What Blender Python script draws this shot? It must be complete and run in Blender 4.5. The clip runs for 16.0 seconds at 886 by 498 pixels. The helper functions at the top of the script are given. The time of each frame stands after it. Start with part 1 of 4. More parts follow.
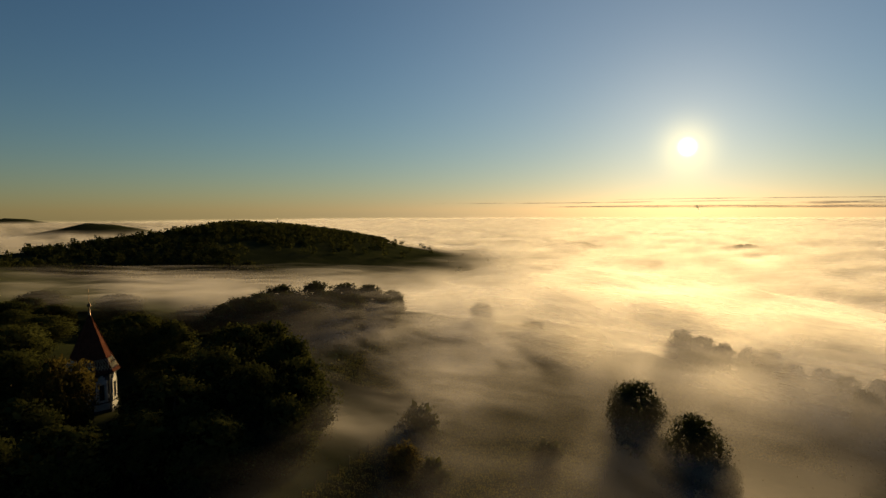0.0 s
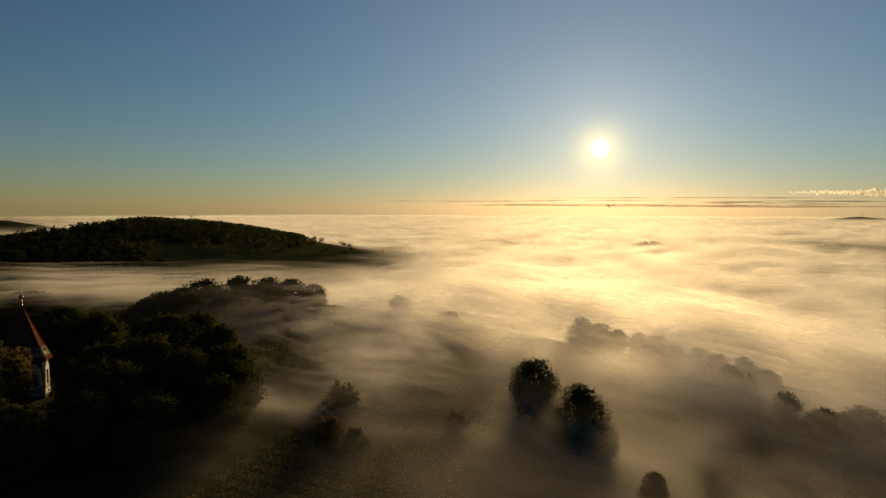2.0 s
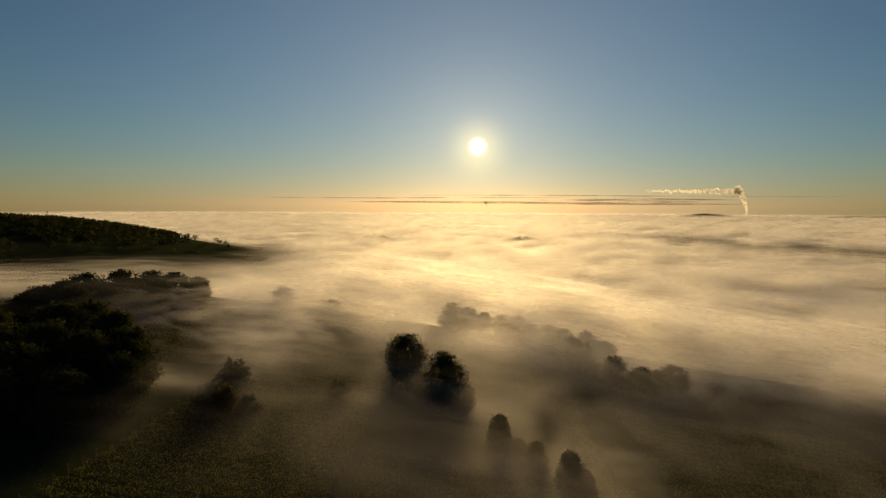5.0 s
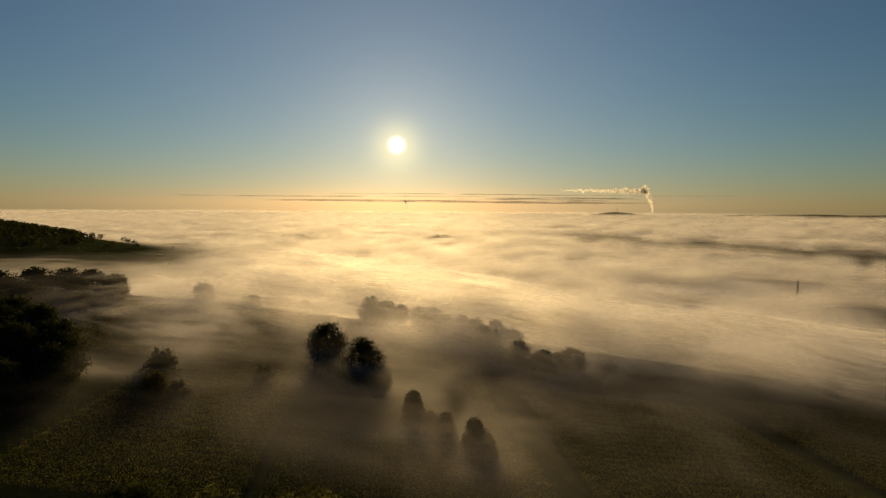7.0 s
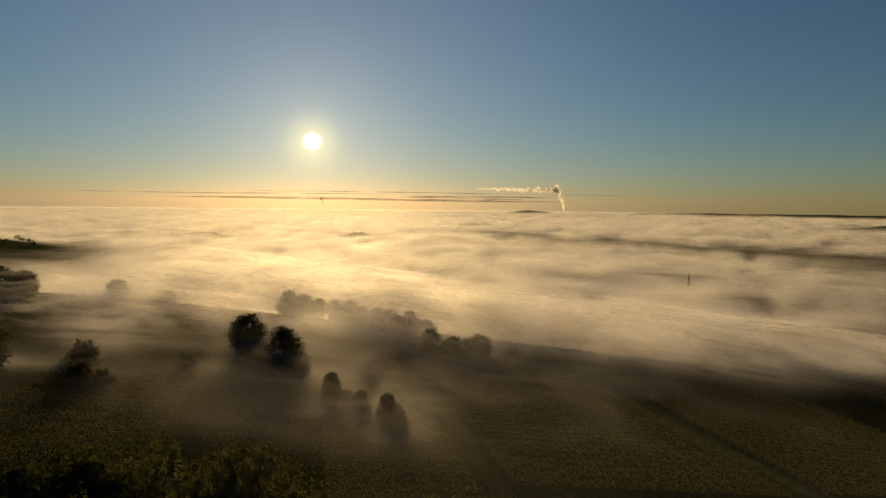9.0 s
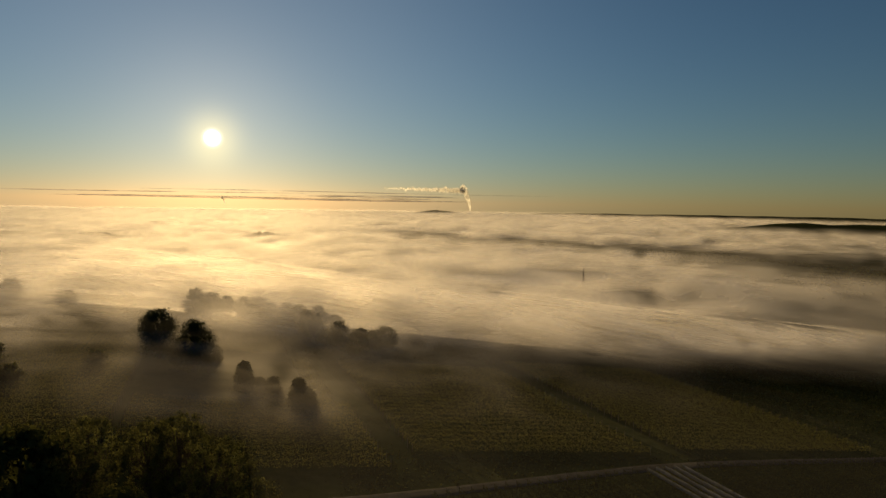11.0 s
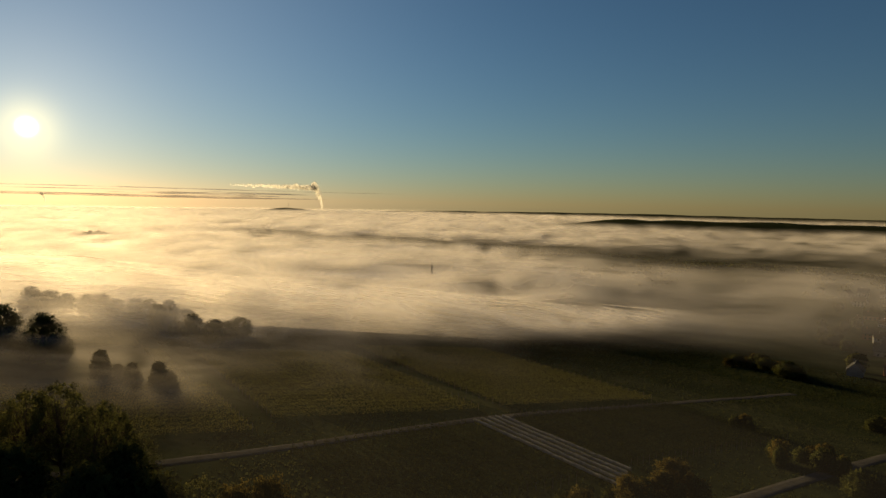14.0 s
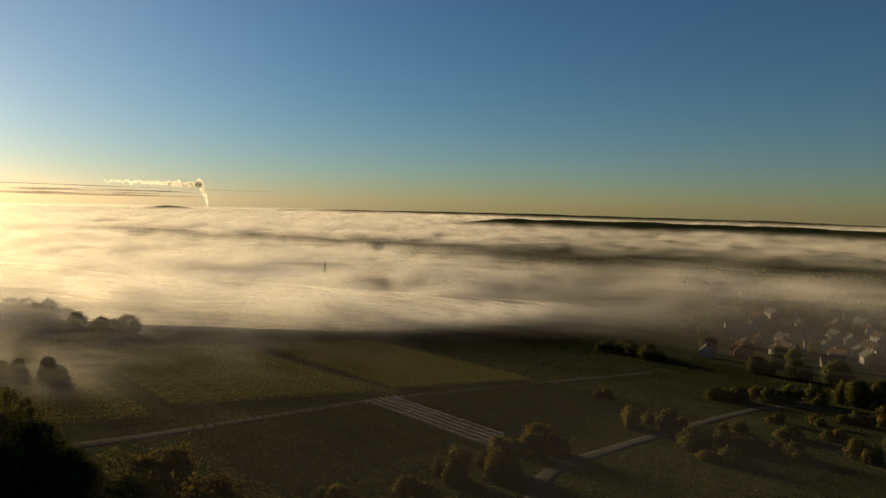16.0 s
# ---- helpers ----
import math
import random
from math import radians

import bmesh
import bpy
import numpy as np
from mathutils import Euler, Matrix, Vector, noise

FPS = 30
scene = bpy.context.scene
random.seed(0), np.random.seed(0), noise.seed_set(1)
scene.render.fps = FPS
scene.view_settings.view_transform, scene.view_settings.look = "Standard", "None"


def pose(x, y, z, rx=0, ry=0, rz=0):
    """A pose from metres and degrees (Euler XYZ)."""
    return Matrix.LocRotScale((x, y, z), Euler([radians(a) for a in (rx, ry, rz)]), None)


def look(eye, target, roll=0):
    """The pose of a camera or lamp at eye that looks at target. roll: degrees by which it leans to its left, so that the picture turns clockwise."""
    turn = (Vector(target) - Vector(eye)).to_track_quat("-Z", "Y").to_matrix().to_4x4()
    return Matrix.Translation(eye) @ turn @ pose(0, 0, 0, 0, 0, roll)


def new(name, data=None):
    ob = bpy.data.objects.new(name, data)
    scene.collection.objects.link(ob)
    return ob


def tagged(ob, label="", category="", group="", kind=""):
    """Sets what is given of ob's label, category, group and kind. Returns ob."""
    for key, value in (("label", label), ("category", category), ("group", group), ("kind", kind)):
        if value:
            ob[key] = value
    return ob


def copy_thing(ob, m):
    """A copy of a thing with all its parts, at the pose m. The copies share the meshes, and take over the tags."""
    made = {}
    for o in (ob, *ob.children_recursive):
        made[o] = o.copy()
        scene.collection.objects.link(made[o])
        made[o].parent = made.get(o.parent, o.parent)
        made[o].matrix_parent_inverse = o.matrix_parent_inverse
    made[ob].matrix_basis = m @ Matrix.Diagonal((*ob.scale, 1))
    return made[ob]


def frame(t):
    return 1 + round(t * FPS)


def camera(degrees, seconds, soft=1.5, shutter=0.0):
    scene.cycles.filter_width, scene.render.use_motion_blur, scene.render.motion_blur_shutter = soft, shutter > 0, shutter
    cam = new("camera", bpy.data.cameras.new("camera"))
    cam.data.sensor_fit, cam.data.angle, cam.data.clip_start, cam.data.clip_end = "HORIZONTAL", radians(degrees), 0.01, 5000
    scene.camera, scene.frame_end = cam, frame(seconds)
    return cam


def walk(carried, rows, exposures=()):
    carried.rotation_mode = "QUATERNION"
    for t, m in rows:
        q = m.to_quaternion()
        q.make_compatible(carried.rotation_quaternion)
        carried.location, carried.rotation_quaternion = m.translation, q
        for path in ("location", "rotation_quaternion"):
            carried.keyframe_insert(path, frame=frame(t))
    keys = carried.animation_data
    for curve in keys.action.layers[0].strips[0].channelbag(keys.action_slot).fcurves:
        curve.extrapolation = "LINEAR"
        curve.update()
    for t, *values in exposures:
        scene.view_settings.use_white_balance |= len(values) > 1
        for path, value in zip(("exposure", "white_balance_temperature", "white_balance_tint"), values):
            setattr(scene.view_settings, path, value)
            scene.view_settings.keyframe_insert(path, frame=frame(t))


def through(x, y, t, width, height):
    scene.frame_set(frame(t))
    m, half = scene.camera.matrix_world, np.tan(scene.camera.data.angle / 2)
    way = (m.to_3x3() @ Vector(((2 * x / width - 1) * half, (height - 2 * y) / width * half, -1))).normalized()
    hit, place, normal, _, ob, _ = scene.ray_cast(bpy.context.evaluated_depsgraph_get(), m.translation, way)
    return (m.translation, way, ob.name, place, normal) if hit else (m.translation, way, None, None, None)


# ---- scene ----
cam = camera(69.4, 16.0)
# seconds, stops, kelvin and tint: the clip's camera opens up as the sun leaves the picture
EXPOSURE = [(0, 1.36, 6650, 10), (3.5, 1.14, 6700, 10), (7, 1.05, 6700, 10), (9.5, 1.05, 6700, 10), (12.5, 1.18, 6600, 10), (14, 1.36, 6400, 9.5), (16, 1.6, 6080, 8.5)]
PATH = [
    (0, (-3.383, -1.892, 60.751), (-4.092, -0.026, 60.627), -0.3),
    (0.5, (-2.3, -4.45, 60.736), (-2.951, -2.563, 60.609), -0.2),
    (1, (-1.299, -7.079, 60.763), (-1.89, -5.173, 60.635), -0.1),
    (1.5, (-0.317, -9.843, 60.791), (-0.849, -7.919, 60.66), -0.0),
    (2, (0.615, -12.737, 60.797), (0.144, -10.798, 60.665), 0.1),
    (2.5, (1.531, -15.603, 60.759), (1.12, -13.651, 60.625), 0.2),
    (3, (2.29, -18.451, 60.693), (1.939, -16.486, 60.557), 0.2),
    (3.5, (2.982, -21.321, 60.629), (2.689, -19.347, 60.493), 0.2),
    (4, (3.602, -24.238, 60.573), (3.371, -22.256, 60.436), 0.2),
    (6.5, (5.259, -39.054, 60.268), (5.341, -37.06, 60.125), 0.4),
    (7, (5.373, -42.092, 60.262), (5.518, -40.102, 60.118), 0.4),
    (7.5, (5.362, -45.143, 60.248), (5.57, -43.159, 60.103), 0.4),
    (8, (5.275, -48.218, 60.209), (5.546, -46.242, 60.063), 0.5),
    (8.5, (5.103, -51.371, 60.179), (5.435, -49.404, 60.032), 0.6),
    (9, (4.849, -54.497, 60.144), (5.249, -52.543, 59.996), 0.7),
    (9.5, (4.402, -57.53, 60.104), (4.873, -55.592, 59.957), 0.8),
    (12, (0.858, -72.104, 59.584), (1.665, -70.279, 59.438), 1.0),
    (12.5, (-0.167, -75.054, 59.484), (0.705, -73.26, 59.337), 1.0),
    (13, (-1.337, -77.925, 59.385), (-0.397, -76.165, 59.239), 1.0),
    (13.5, (-2.609, -80.614, 59.286), (-1.6, -78.893, 59.14), 1.1),
    (14, (-4.033, -83.152, 59.129), (-2.948, -81.477, 58.985), 1.1),
    (14.5, (-5.532, -85.656, 58.986), (-4.375, -84.031, 58.843), 1.2),
    (15, (-7.065, -88.101, 58.872), (-5.842, -86.525, 58.731), 1.3),
    (15.5, (-8.765, -90.646, 58.793), (-7.477, -89.123, 58.652), 1.4),
    (16, (-10.554, -93.202, 58.714), (-9.207, -91.73, 58.575), 1.5),
]
walk(cam, [(t, look(e, g, r)) for t, e, g, r in PATH], EXPOSURE)

# ---------------------------------------------------------------- light settings
SUN_POWER = 6.2
SKY_GAIN = 0.028
LOBES = [
    (45000.0, (1.0, 0.95, 0.8), 6.0),
    (1700.0, (1.0, 0.76, 0.24), 0.22),
    (160.0, (1.0, 0.86, 0.64), 0.055),
    (14.0, (1.0, 0.85, 0.6), 0.03),
    (8.0, (0.5, 0.75, 1.0), 0.042),
]

# ---------------------------------------------------------------- world, sun
SUN_EL = 5.05
world = bpy.data.worlds.new("morning_sky")
scene.world = world
world.use_nodes = True
wn = world.node_tree
wn.nodes.clear()


def wnode(kind, **inputs):
    n = wn.nodes.new(kind)
    for k, v in inputs.items():
        n.inputs[int(k[1:])].default_value = v
    return n


sky = wn.nodes.new("ShaderNodeTexSky")
sky.sky_type = "NISHITA"
sky.sun_disc = False
sky.sun_elevation = radians(SUN_EL)
sky.sun_rotation = 0.0
sky.altitude = 200
sky.air_density, sky.dust_density, sky.ozone_density = 0.95, 0.12, 3.0
tex = wn.nodes.new("ShaderNodeTexCoord")
dot = wn.nodes.new("ShaderNodeVectorMath")
dot.operation = "DOT_PRODUCT"
dot.inputs[1].default_value = (0, math.cos(radians(SUN_EL)), math.sin(radians(SUN_EL)))
wn.links.new(tex.outputs["Generated"], dot.inputs[0])


def lobe(power, color, gain):
    """Light scattered forward round the sun, as a lobe of the angle from it."""
    lift = wnode("ShaderNodeMath", _1=0.0)
    lift.operation = "MAXIMUM"
    wn.links.new(dot.outputs["Value"], lift.inputs[0])
    p = wnode("ShaderNodeMath", _1=power)
    p.operation = "POWER"
    wn.links.new(lift.outputs[0], p.inputs[0])
    c = wn.nodes.new("ShaderNodeVectorMath")
    c.operation = "SCALE"
    c.inputs[0].default_value = color
    g = wnode("ShaderNodeMath", _1=gain)
    g.operation = "MULTIPLY"
    wn.links.new(p.outputs[0], g.inputs[0])
    wn.links.new(g.outputs[0], c.inputs["Scale"])
    return c.outputs[0]


def wadd(a, b):
    n = wn.nodes.new("ShaderNodeVectorMath")
    n.operation = "ADD"
    wn.links.new(a, n.inputs[0])
    wn.links.new(b, n.inputs[1])
    return n.outputs[0]


base = wn.nodes.new("ShaderNodeVectorMath")
base.operation = "SCALE"
base.inputs["Scale"].default_value = SKY_GAIN
wn.links.new(sky.outputs[0], base.inputs[0])
total = base.outputs[0]
for power, color, gain in LOBES:
    total = wadd(total, lobe(power, color, gain))
back = wn.nodes.new("ShaderNodeBackground")
wout = wn.nodes.new("ShaderNodeOutputWorld")
wn.links.new(total, back.inputs["Color"])
wn.links.new(back.outputs[0], wout.inputs["Surface"])

sun_data = bpy.data.lights.new("sun", "SUN")
sun_data.energy = SUN_POWER
sun_data.angle = radians(20.0)
sun_data.color = (1.0, 0.71, 0.32)
sun = new("sun", sun_data)
sun.matrix_world = look((0, 1000 * math.cos(radians(SUN_EL)), 1000 * math.sin(radians(SUN_EL))), (0, 0, 0))
scene.cycles.transparent_max_bounces = 64

# ---------------------------------------------------------------- noise
_rng = np.random.RandomState(7)
_table = _rng.rand(256, 256)


def vnoise(x, y):
    """Smooth value noise in 0..1 with a cell of 1."""
    x, y = np.asarray(x, float), np.asarray(y, float)
    xi, yi = np.floor(x).astype(int), np.floor(y).astype(int)
    fx, fy = x - xi, y - yi
    fx, fy = fx * fx * fx * (fx * (fx * 6 - 15) + 10), fy * fy * fy * (fy * (fy * 6 - 15) + 10)
    a, b = _table[xi % 256, yi % 256], _table[(xi + 1) % 256, yi % 256]
    c, d = _table[xi % 256, (yi + 1) % 256], _table[(xi + 1) % 256, (yi + 1) % 256]
    return (a * (1 - fx) + b * fx) * (1 - fy) + (c * (1 - fx) + d * fx) * fy


def fbm(x, y, octaves=4):
    s, w = 0.0, 0.5
    for k in range(octaves):
        s = s + w * vnoise(x * 2 ** k + 17.3 * k, y * 2 ** k - 9.1 * k)
        w *= 0.5
    return s / (1 - 0.5 ** octaves)


def smooth(a, b, v):
    t = np.clip((np.asarray(v, float) - a) / (b - a), 0, 1)
    return t * t * (3 - 2 * t)


def softmax(a, b, k):
    return np.logaddexp(np.asarray(a, float) / k, np.asarray(b, float) / k) * k


# ---------------------------------------------------------------- terrain
def hill(x, y, bearing, dist, left, right, deep, back=None):
    """A hill's shape 0..1: bearing in degrees from north, its widths to the left, right, front and back."""
    b = radians(bearing)
    cx, cy = dist * math.sin(b), dist * math.cos(b)
    u = (x - cx) * math.cos(b) - (y - cy) * math.sin(b)
    v = (x - cx) * math.sin(b) + (y - cy) * math.cos(b)
    su = np.where(u < 0, left, right)
    sv = np.where(v < 0, deep, back or deep)
    return np.exp(-(u / su) ** 2 - (v / sv) ** 2)


def belt(x, y, x0, y0, x1, y1, width):
    """A long ridge between two points, 0..1 across."""
    dx, dy = x1 - x0, y1 - y0
    n = math.hypot(dx, dy)
    t = ((x - x0) * dx + (y - y0) * dy) / n
    d = np.hypot(x - x0 - dx / n * np.clip(t, 0, n), y - y0 - dy / n * np.clip(t, 0, n))
    return np.exp(-(d / width) ** 2)


RIDGE = [(390, 1540, 70), (720, 900, 120), (740, 560, 170), (850, 360, 190), (960, 60, 200)]


def ridge(x, y, wide):
    """The low wooded rise in the valley, broader towards the east, 0..1."""
    x = x + 190 * (fbm(x / 240 + 2, y / 240, 3) - 0.5)
    y = y + 190 * (fbm(x / 240 + 30, y / 240 + 8, 3) - 0.5)
    return np.maximum.reduce([belt(x, y, a[0], a[1], b[0], b[1], wide * (a[2] + b[2]) / 2) for a, b in zip(RIDGE, RIDGE[1:])])


def slope_z(x, y):
    """The near hillside, before the valley."""
    x, y = np.asarray(x, float), np.asarray(y, float)
    z = 21.5 - 0.125 * softmax(x, -112, 12) - 0.03 * np.clip(y, -400, 9999)
    z = z - 6 * smooth(95, 135, -x) * smooth(82, 122, y)
    return z - 0.27 * softmax(y - 205 + 0.15 * np.clip(x, 0, 200) + 0.3 * np.clip(-60 - x, 0, 200), 0, 12)


def ground_z(x, y):
    x, y = np.asarray(x, float), np.asarray(y, float)
    z = softmax(slope_z(x, y), -38, 4)
    z = z + 75 * hill(x, y, -38.5, 1000, 165, 320, 330, 260)
    z = z + 55 * hill(x, y, -58, 700, 300, 300, 270, 150)
    z = z + 60 * hill(x, y, -50, 2500, 140, 220, 200)
    z = z + 18 * ridge(x, y, 1.0)
    z = z + 21 * hill(x, y, 4.4, 1400, 60, 60, 50) + 20 * hill(x, y, -9, 1400, 90, 60, 50) + 19 * hill(x, y, -15, 1500, 80, 60, 50)
    far = smooth(1500, 4900, np.hypot(x, y))
    z = z + 8 * far
    z = z + np.maximum(48 * belt(x, y, 1900, 1620, 2500, 700, 230), 44 * belt(x, y, 2500, 700, 2300, -400, 230)) + 30 * far * hill(x, y, 19.5, 4620, 190, 150, 330)
    z = z + 30 * far * hill(x, y, 34, 4600, 900, 900, 380) + 36 * far * hill(x, y, 52, 4600, 900, 1100, 380) + 32 * far * hill(x, y, 72, 4600, 900, 1100, 380) + 66 * far * hill(x, y, -55, 4750, 120, 160, 130)
    r = np.hypot(x, y)
    z = z + (fbm(x / 130 + 3, y / 130, 3) - 0.5) * 8 * smooth(350, 900, r)
    return z + (fbm(x / 9, y / 9, 3) - 0.5) * 0.25


def gz(x, y):
    return float(ground_z(np.array([x]), np.array([y]))[0])


# ---------------------------------------------------------------- mesh helpers
def mesh_of(name, verts, faces, material, smooth_shade=False):
    me = bpy.data.meshes.new(name)
    me.from_pydata(verts, [], faces)
    me.materials.append(material)
    if smooth_shade:
        me.polygons.foreach_set("use_smooth", [True] * len(me.polygons))
    me.update()
    return me


def part_mesh(name, me, parent, label=""):
    ob = new(name, me)
    ob.parent = parent
    return tagged(ob, label)


def part(name, bm, material, parent, label="", shade=False):
    """Links a bmesh as one mesh object under a thing or a part."""
    me = bpy.data.meshes.new(name)
    bm.to_mesh(me)
    bm.free()
    me.materials.append(material)
    if shade:
        me.polygons.foreach_set("use_smooth", [True] * len(me.polygons))
    return part_mesh(name, me, parent, label)


def box(bm, cx, cy, cz, sx, sy, sz, turn=0.0, bevel=0.0):
    """A box centred there, of those full sizes, turned about z by degrees."""
    m = Matrix.Translation((cx, cy, cz)) @ Matrix.Rotation(radians(turn), 4, "Z") @ Matrix.Diagonal((sx, sy, sz, 1))
    r = bmesh.ops.create_cube(bm, size=1, matrix=m)
    if bevel:
        es = list({e for v in r["verts"] for e in v.link_edges})
        bmesh.ops.bevel(bm, geom=es, offset=bevel, segments=1, affect="EDGES")
    return bm


def grid_sheet(xs, ys, zf):
    """Vertices and faces of a height field on the lines xs, ys."""
    X, Y = np.meshgrid(xs, ys)
    Z = zf(X, Y)
    v = np.stack([X, Y, Z], -1).reshape(-1, 3)
    nx, ny = len(xs), len(ys)
    i = (np.arange(ny - 1)[:, None] * nx + np.arange(nx - 1)[None]).ravel()
    f = np.stack([i, i + 1, i + nx + 1, i + nx], -1)
    return v, f


def graded(lo, hi, fine_lo, fine_hi, fine, growth=1.12, coarse=160):
    """Grid lines, fine in the middle and wider apart towards both ends."""
    mid = list(np.arange(fine_lo, fine_hi + 1e-6, fine))
    s, p, up = fine, fine_hi, []
    while p < hi:
        s = min(s * growth, coarse)
        p = min(p + s, hi)
        up.append(p)
    s, p, dn = fine, fine_lo, []
    while p > lo:
        s = min(s * growth, coarse)
        p = max(p - s, lo)
        dn.append(p)
    return np.array(dn[::-1] + mid + up)


# ---------------------------------------------------------------- materials
def material(name):
    m = bpy.data.materials.new(name)
    m.use_nodes = True
    m.node_tree.nodes.clear()
    t = m.node_tree
    out = t.nodes.new("ShaderNodeOutputMaterial")
    return m, t, out


def nd(t, kind, inputs=None, **props):
    n = t.nodes.new(kind)
    for k, v in props.items():
        if k == "operation":
            n.operation = v
        elif k == "blend_type":
            n.blend_type = v
        elif k == "data_type":
            n.data_type = v
        elif k == "attribute_name":
            n.attribute_name = v
    for k, v in (inputs or {}).items():
        if isinstance(v, bpy.types.NodeSocket):
            t.links.new(v, n.inputs[k])
        else:
            n.inputs[k].default_value = v
    return n


def ramp(t, fac, stops):
    n = t.nodes.new("ShaderNodeValToRGB")
    e = n.color_ramp.elements
    while len(e) < len(stops):
        e.new(0.5)
    for el, (p, c) in zip(e, stops):
        el.position = p
        el.color = (*c, 1)
    t.links.new(fac, n.inputs[0])
    return n.outputs[0]


def noise_tex(t, scale, detail=4, coord="Object", rough=0.55, squash=None):
    tc = nd(t, "ShaderNodeTexCoord")
    v = tc.outputs[coord]
    if squash:
        v = nd(t, "ShaderNodeMapping", {0: v, 3: squash}).outputs[0]
    return nd(t, "ShaderNodeTexNoise", {"Vector": v, "Scale": scale, "Detail": detail, "Roughness": rough}).outputs[0]


def surface(name, stops, scale, rough=0.85, fine=6.0, bump=0.3, metal=0.0, coord="Object", spec=0.0):
    """A rough opaque surface whose colour runs along stops with noise at two scales."""
    m, t, out = material(name)
    a = noise_tex(t, scale, 5, coord)
    b = noise_tex(t, scale * fine, 4, coord)
    mix = nd(t, "ShaderNodeMath", {0: a, 1: 0.62}, operation="MULTIPLY").outputs[0]
    mix = nd(t, "ShaderNodeMath", {0: b, 1: 0.38, 2: mix}, operation="MULTIPLY_ADD").outputs[0]
    col = ramp(t, mix, stops)
    bsdf = nd(t, "ShaderNodeBsdfPrincipled", {"Base Color": col, "Roughness": rough, "Metallic": metal, "Specular IOR Level": spec})
    if bump:
        bp = nd(t, "ShaderNodeBump", {"Height": b, "Strength": bump, "Distance": 0.1})
        t.links.new(bp.outputs[0], bsdf.inputs["Normal"])
    t.links.new(bsdf.outputs[0], out.inputs[0])
    return m


def leaf_material(name, dark, light, through=0.22):
    """Leaves: colour varies from leaf to leaf and from tree to tree, and light comes through."""
    m, t, out = material(name)
    isl = nd(t, "ShaderNodeNewGeometry").outputs["Random Per Island"]
    obr = nd(t, "ShaderNodeObjectInfo").outputs["Random"]
    big = noise_tex(t, 0.5, 3)
    f = nd(t, "ShaderNodeMath", {0: isl, 1: 0.45}, operation="MULTIPLY").outputs[0]
    f = nd(t, "ShaderNodeMath", {0: obr, 1: 0.25, 2: f}, operation="MULTIPLY_ADD").outputs[0]
    f = nd(t, "ShaderNodeMath", {0: big, 1: 0.4, 2: f}, operation="MULTIPLY_ADD").outputs[0]
    col = ramp(t, f, [(0.2, dark), (0.85, light)])
    d = nd(t, "ShaderNodeBsdfDiffuse", {"Color": col, "Roughness": 0.6})
    tr = nd(t, "ShaderNodeBsdfTranslucent", {"Color": col})
    mx = nd(t, "ShaderNodeMixShader", {0: through, 1: d.outputs[0], 2: tr.outputs[0]})
    t.links.new(mx.outputs[0], out.inputs[0])
    return m


def fog_material(name, scale, low, high, billow_depth=8.0, gloss=0.84, rough=0.85, color=(0.97, 0.92, 0.86), relief_strength=0.04):
    """Mist as a thin scattering layer: the density of the layer times drifting noise; it scatters forwards."""
    m, t, out = material(name)
    dens = nd(t, "ShaderNodeAttribute", attribute_name="mist_depth").outputs["Fac"]
    warp = nd(t, "ShaderNodeTexCoord").outputs["Object"]
    stretch = nd(t, "ShaderNodeMapping", {0: warp, 3: (1.0, 1.0, 1.6)}).outputs[0]
    n = nd(t, "ShaderNodeTexNoise", {"Vector": stretch, "Scale": scale, "Detail": 6.0, "Roughness": 0.57, "Distortion": 0.6}).outputs[0]
    mr = nd(t, "ShaderNodeMapRange", {0: n, 1: low, 2: high, 3: 0.0, 4: 1.0})
    mr.interpolation_type = "SMOOTHSTEP"
    # where the layer is dense the noise no longer opens holes in it
    solid = nd(t, "ShaderNodeMapRange", {0: dens, 1: 0.55, 2: 1.0, 3: 0.0, 4: 1.0}).outputs[0]
    nn = nd(t, "ShaderNodeMath", {0: mr.outputs[0], 1: solid}, operation="MAXIMUM").outputs[0]
    a = nd(t, "ShaderNodeMath", {0: dens, 1: nn}, operation="MULTIPLY").outputs[0]
    puff = nd(t, "ShaderNodeTexNoise", {"Vector": stretch, "Scale": scale * 1.7, "Detail": 2.0, "Roughness": 0.45, "Distortion": 0.8}).outputs[0]
    # the droplets' glow hardly follows the lie of the layer
    lie = nd(t, "ShaderNodeNewGeometry").outputs["Normal"]
    lie = nd(t, "ShaderNodeVectorMath", {0: lie, 1: (0.0, 0.0, 3.0)}, operation="ADD").outputs[0]
    lie = nd(t, "ShaderNodeVectorMath", {0: lie}, operation="NORMALIZE").outputs[0]
    relief = nd(t, "ShaderNodeBump", {"Normal": lie, "Height": puff, "Strength": relief_strength, "Distance": billow_depth}).outputs[0]
    body = nd(t, "ShaderNodeBsdfDiffuse", {"Color": (*color, 1), "Normal": lie})
    glo = nd(t, "ShaderNodeBsdfGlossy", {"Color": (*color, 1), "Roughness": rough, "Normal": relief})
    sca = nd(t, "ShaderNodeMixShader", {0: gloss, 1: body.outputs[0], 2: glo.outputs[0]})
    tp = nd(t, "ShaderNodeBsdfTransparent")
    mx = nd(t, "ShaderNodeMixShader", {0: a, 1: tp.outputs[0], 2: sca.outputs[0]})
    t.links.new(mx.outputs[0], out.inputs[0])
    return m


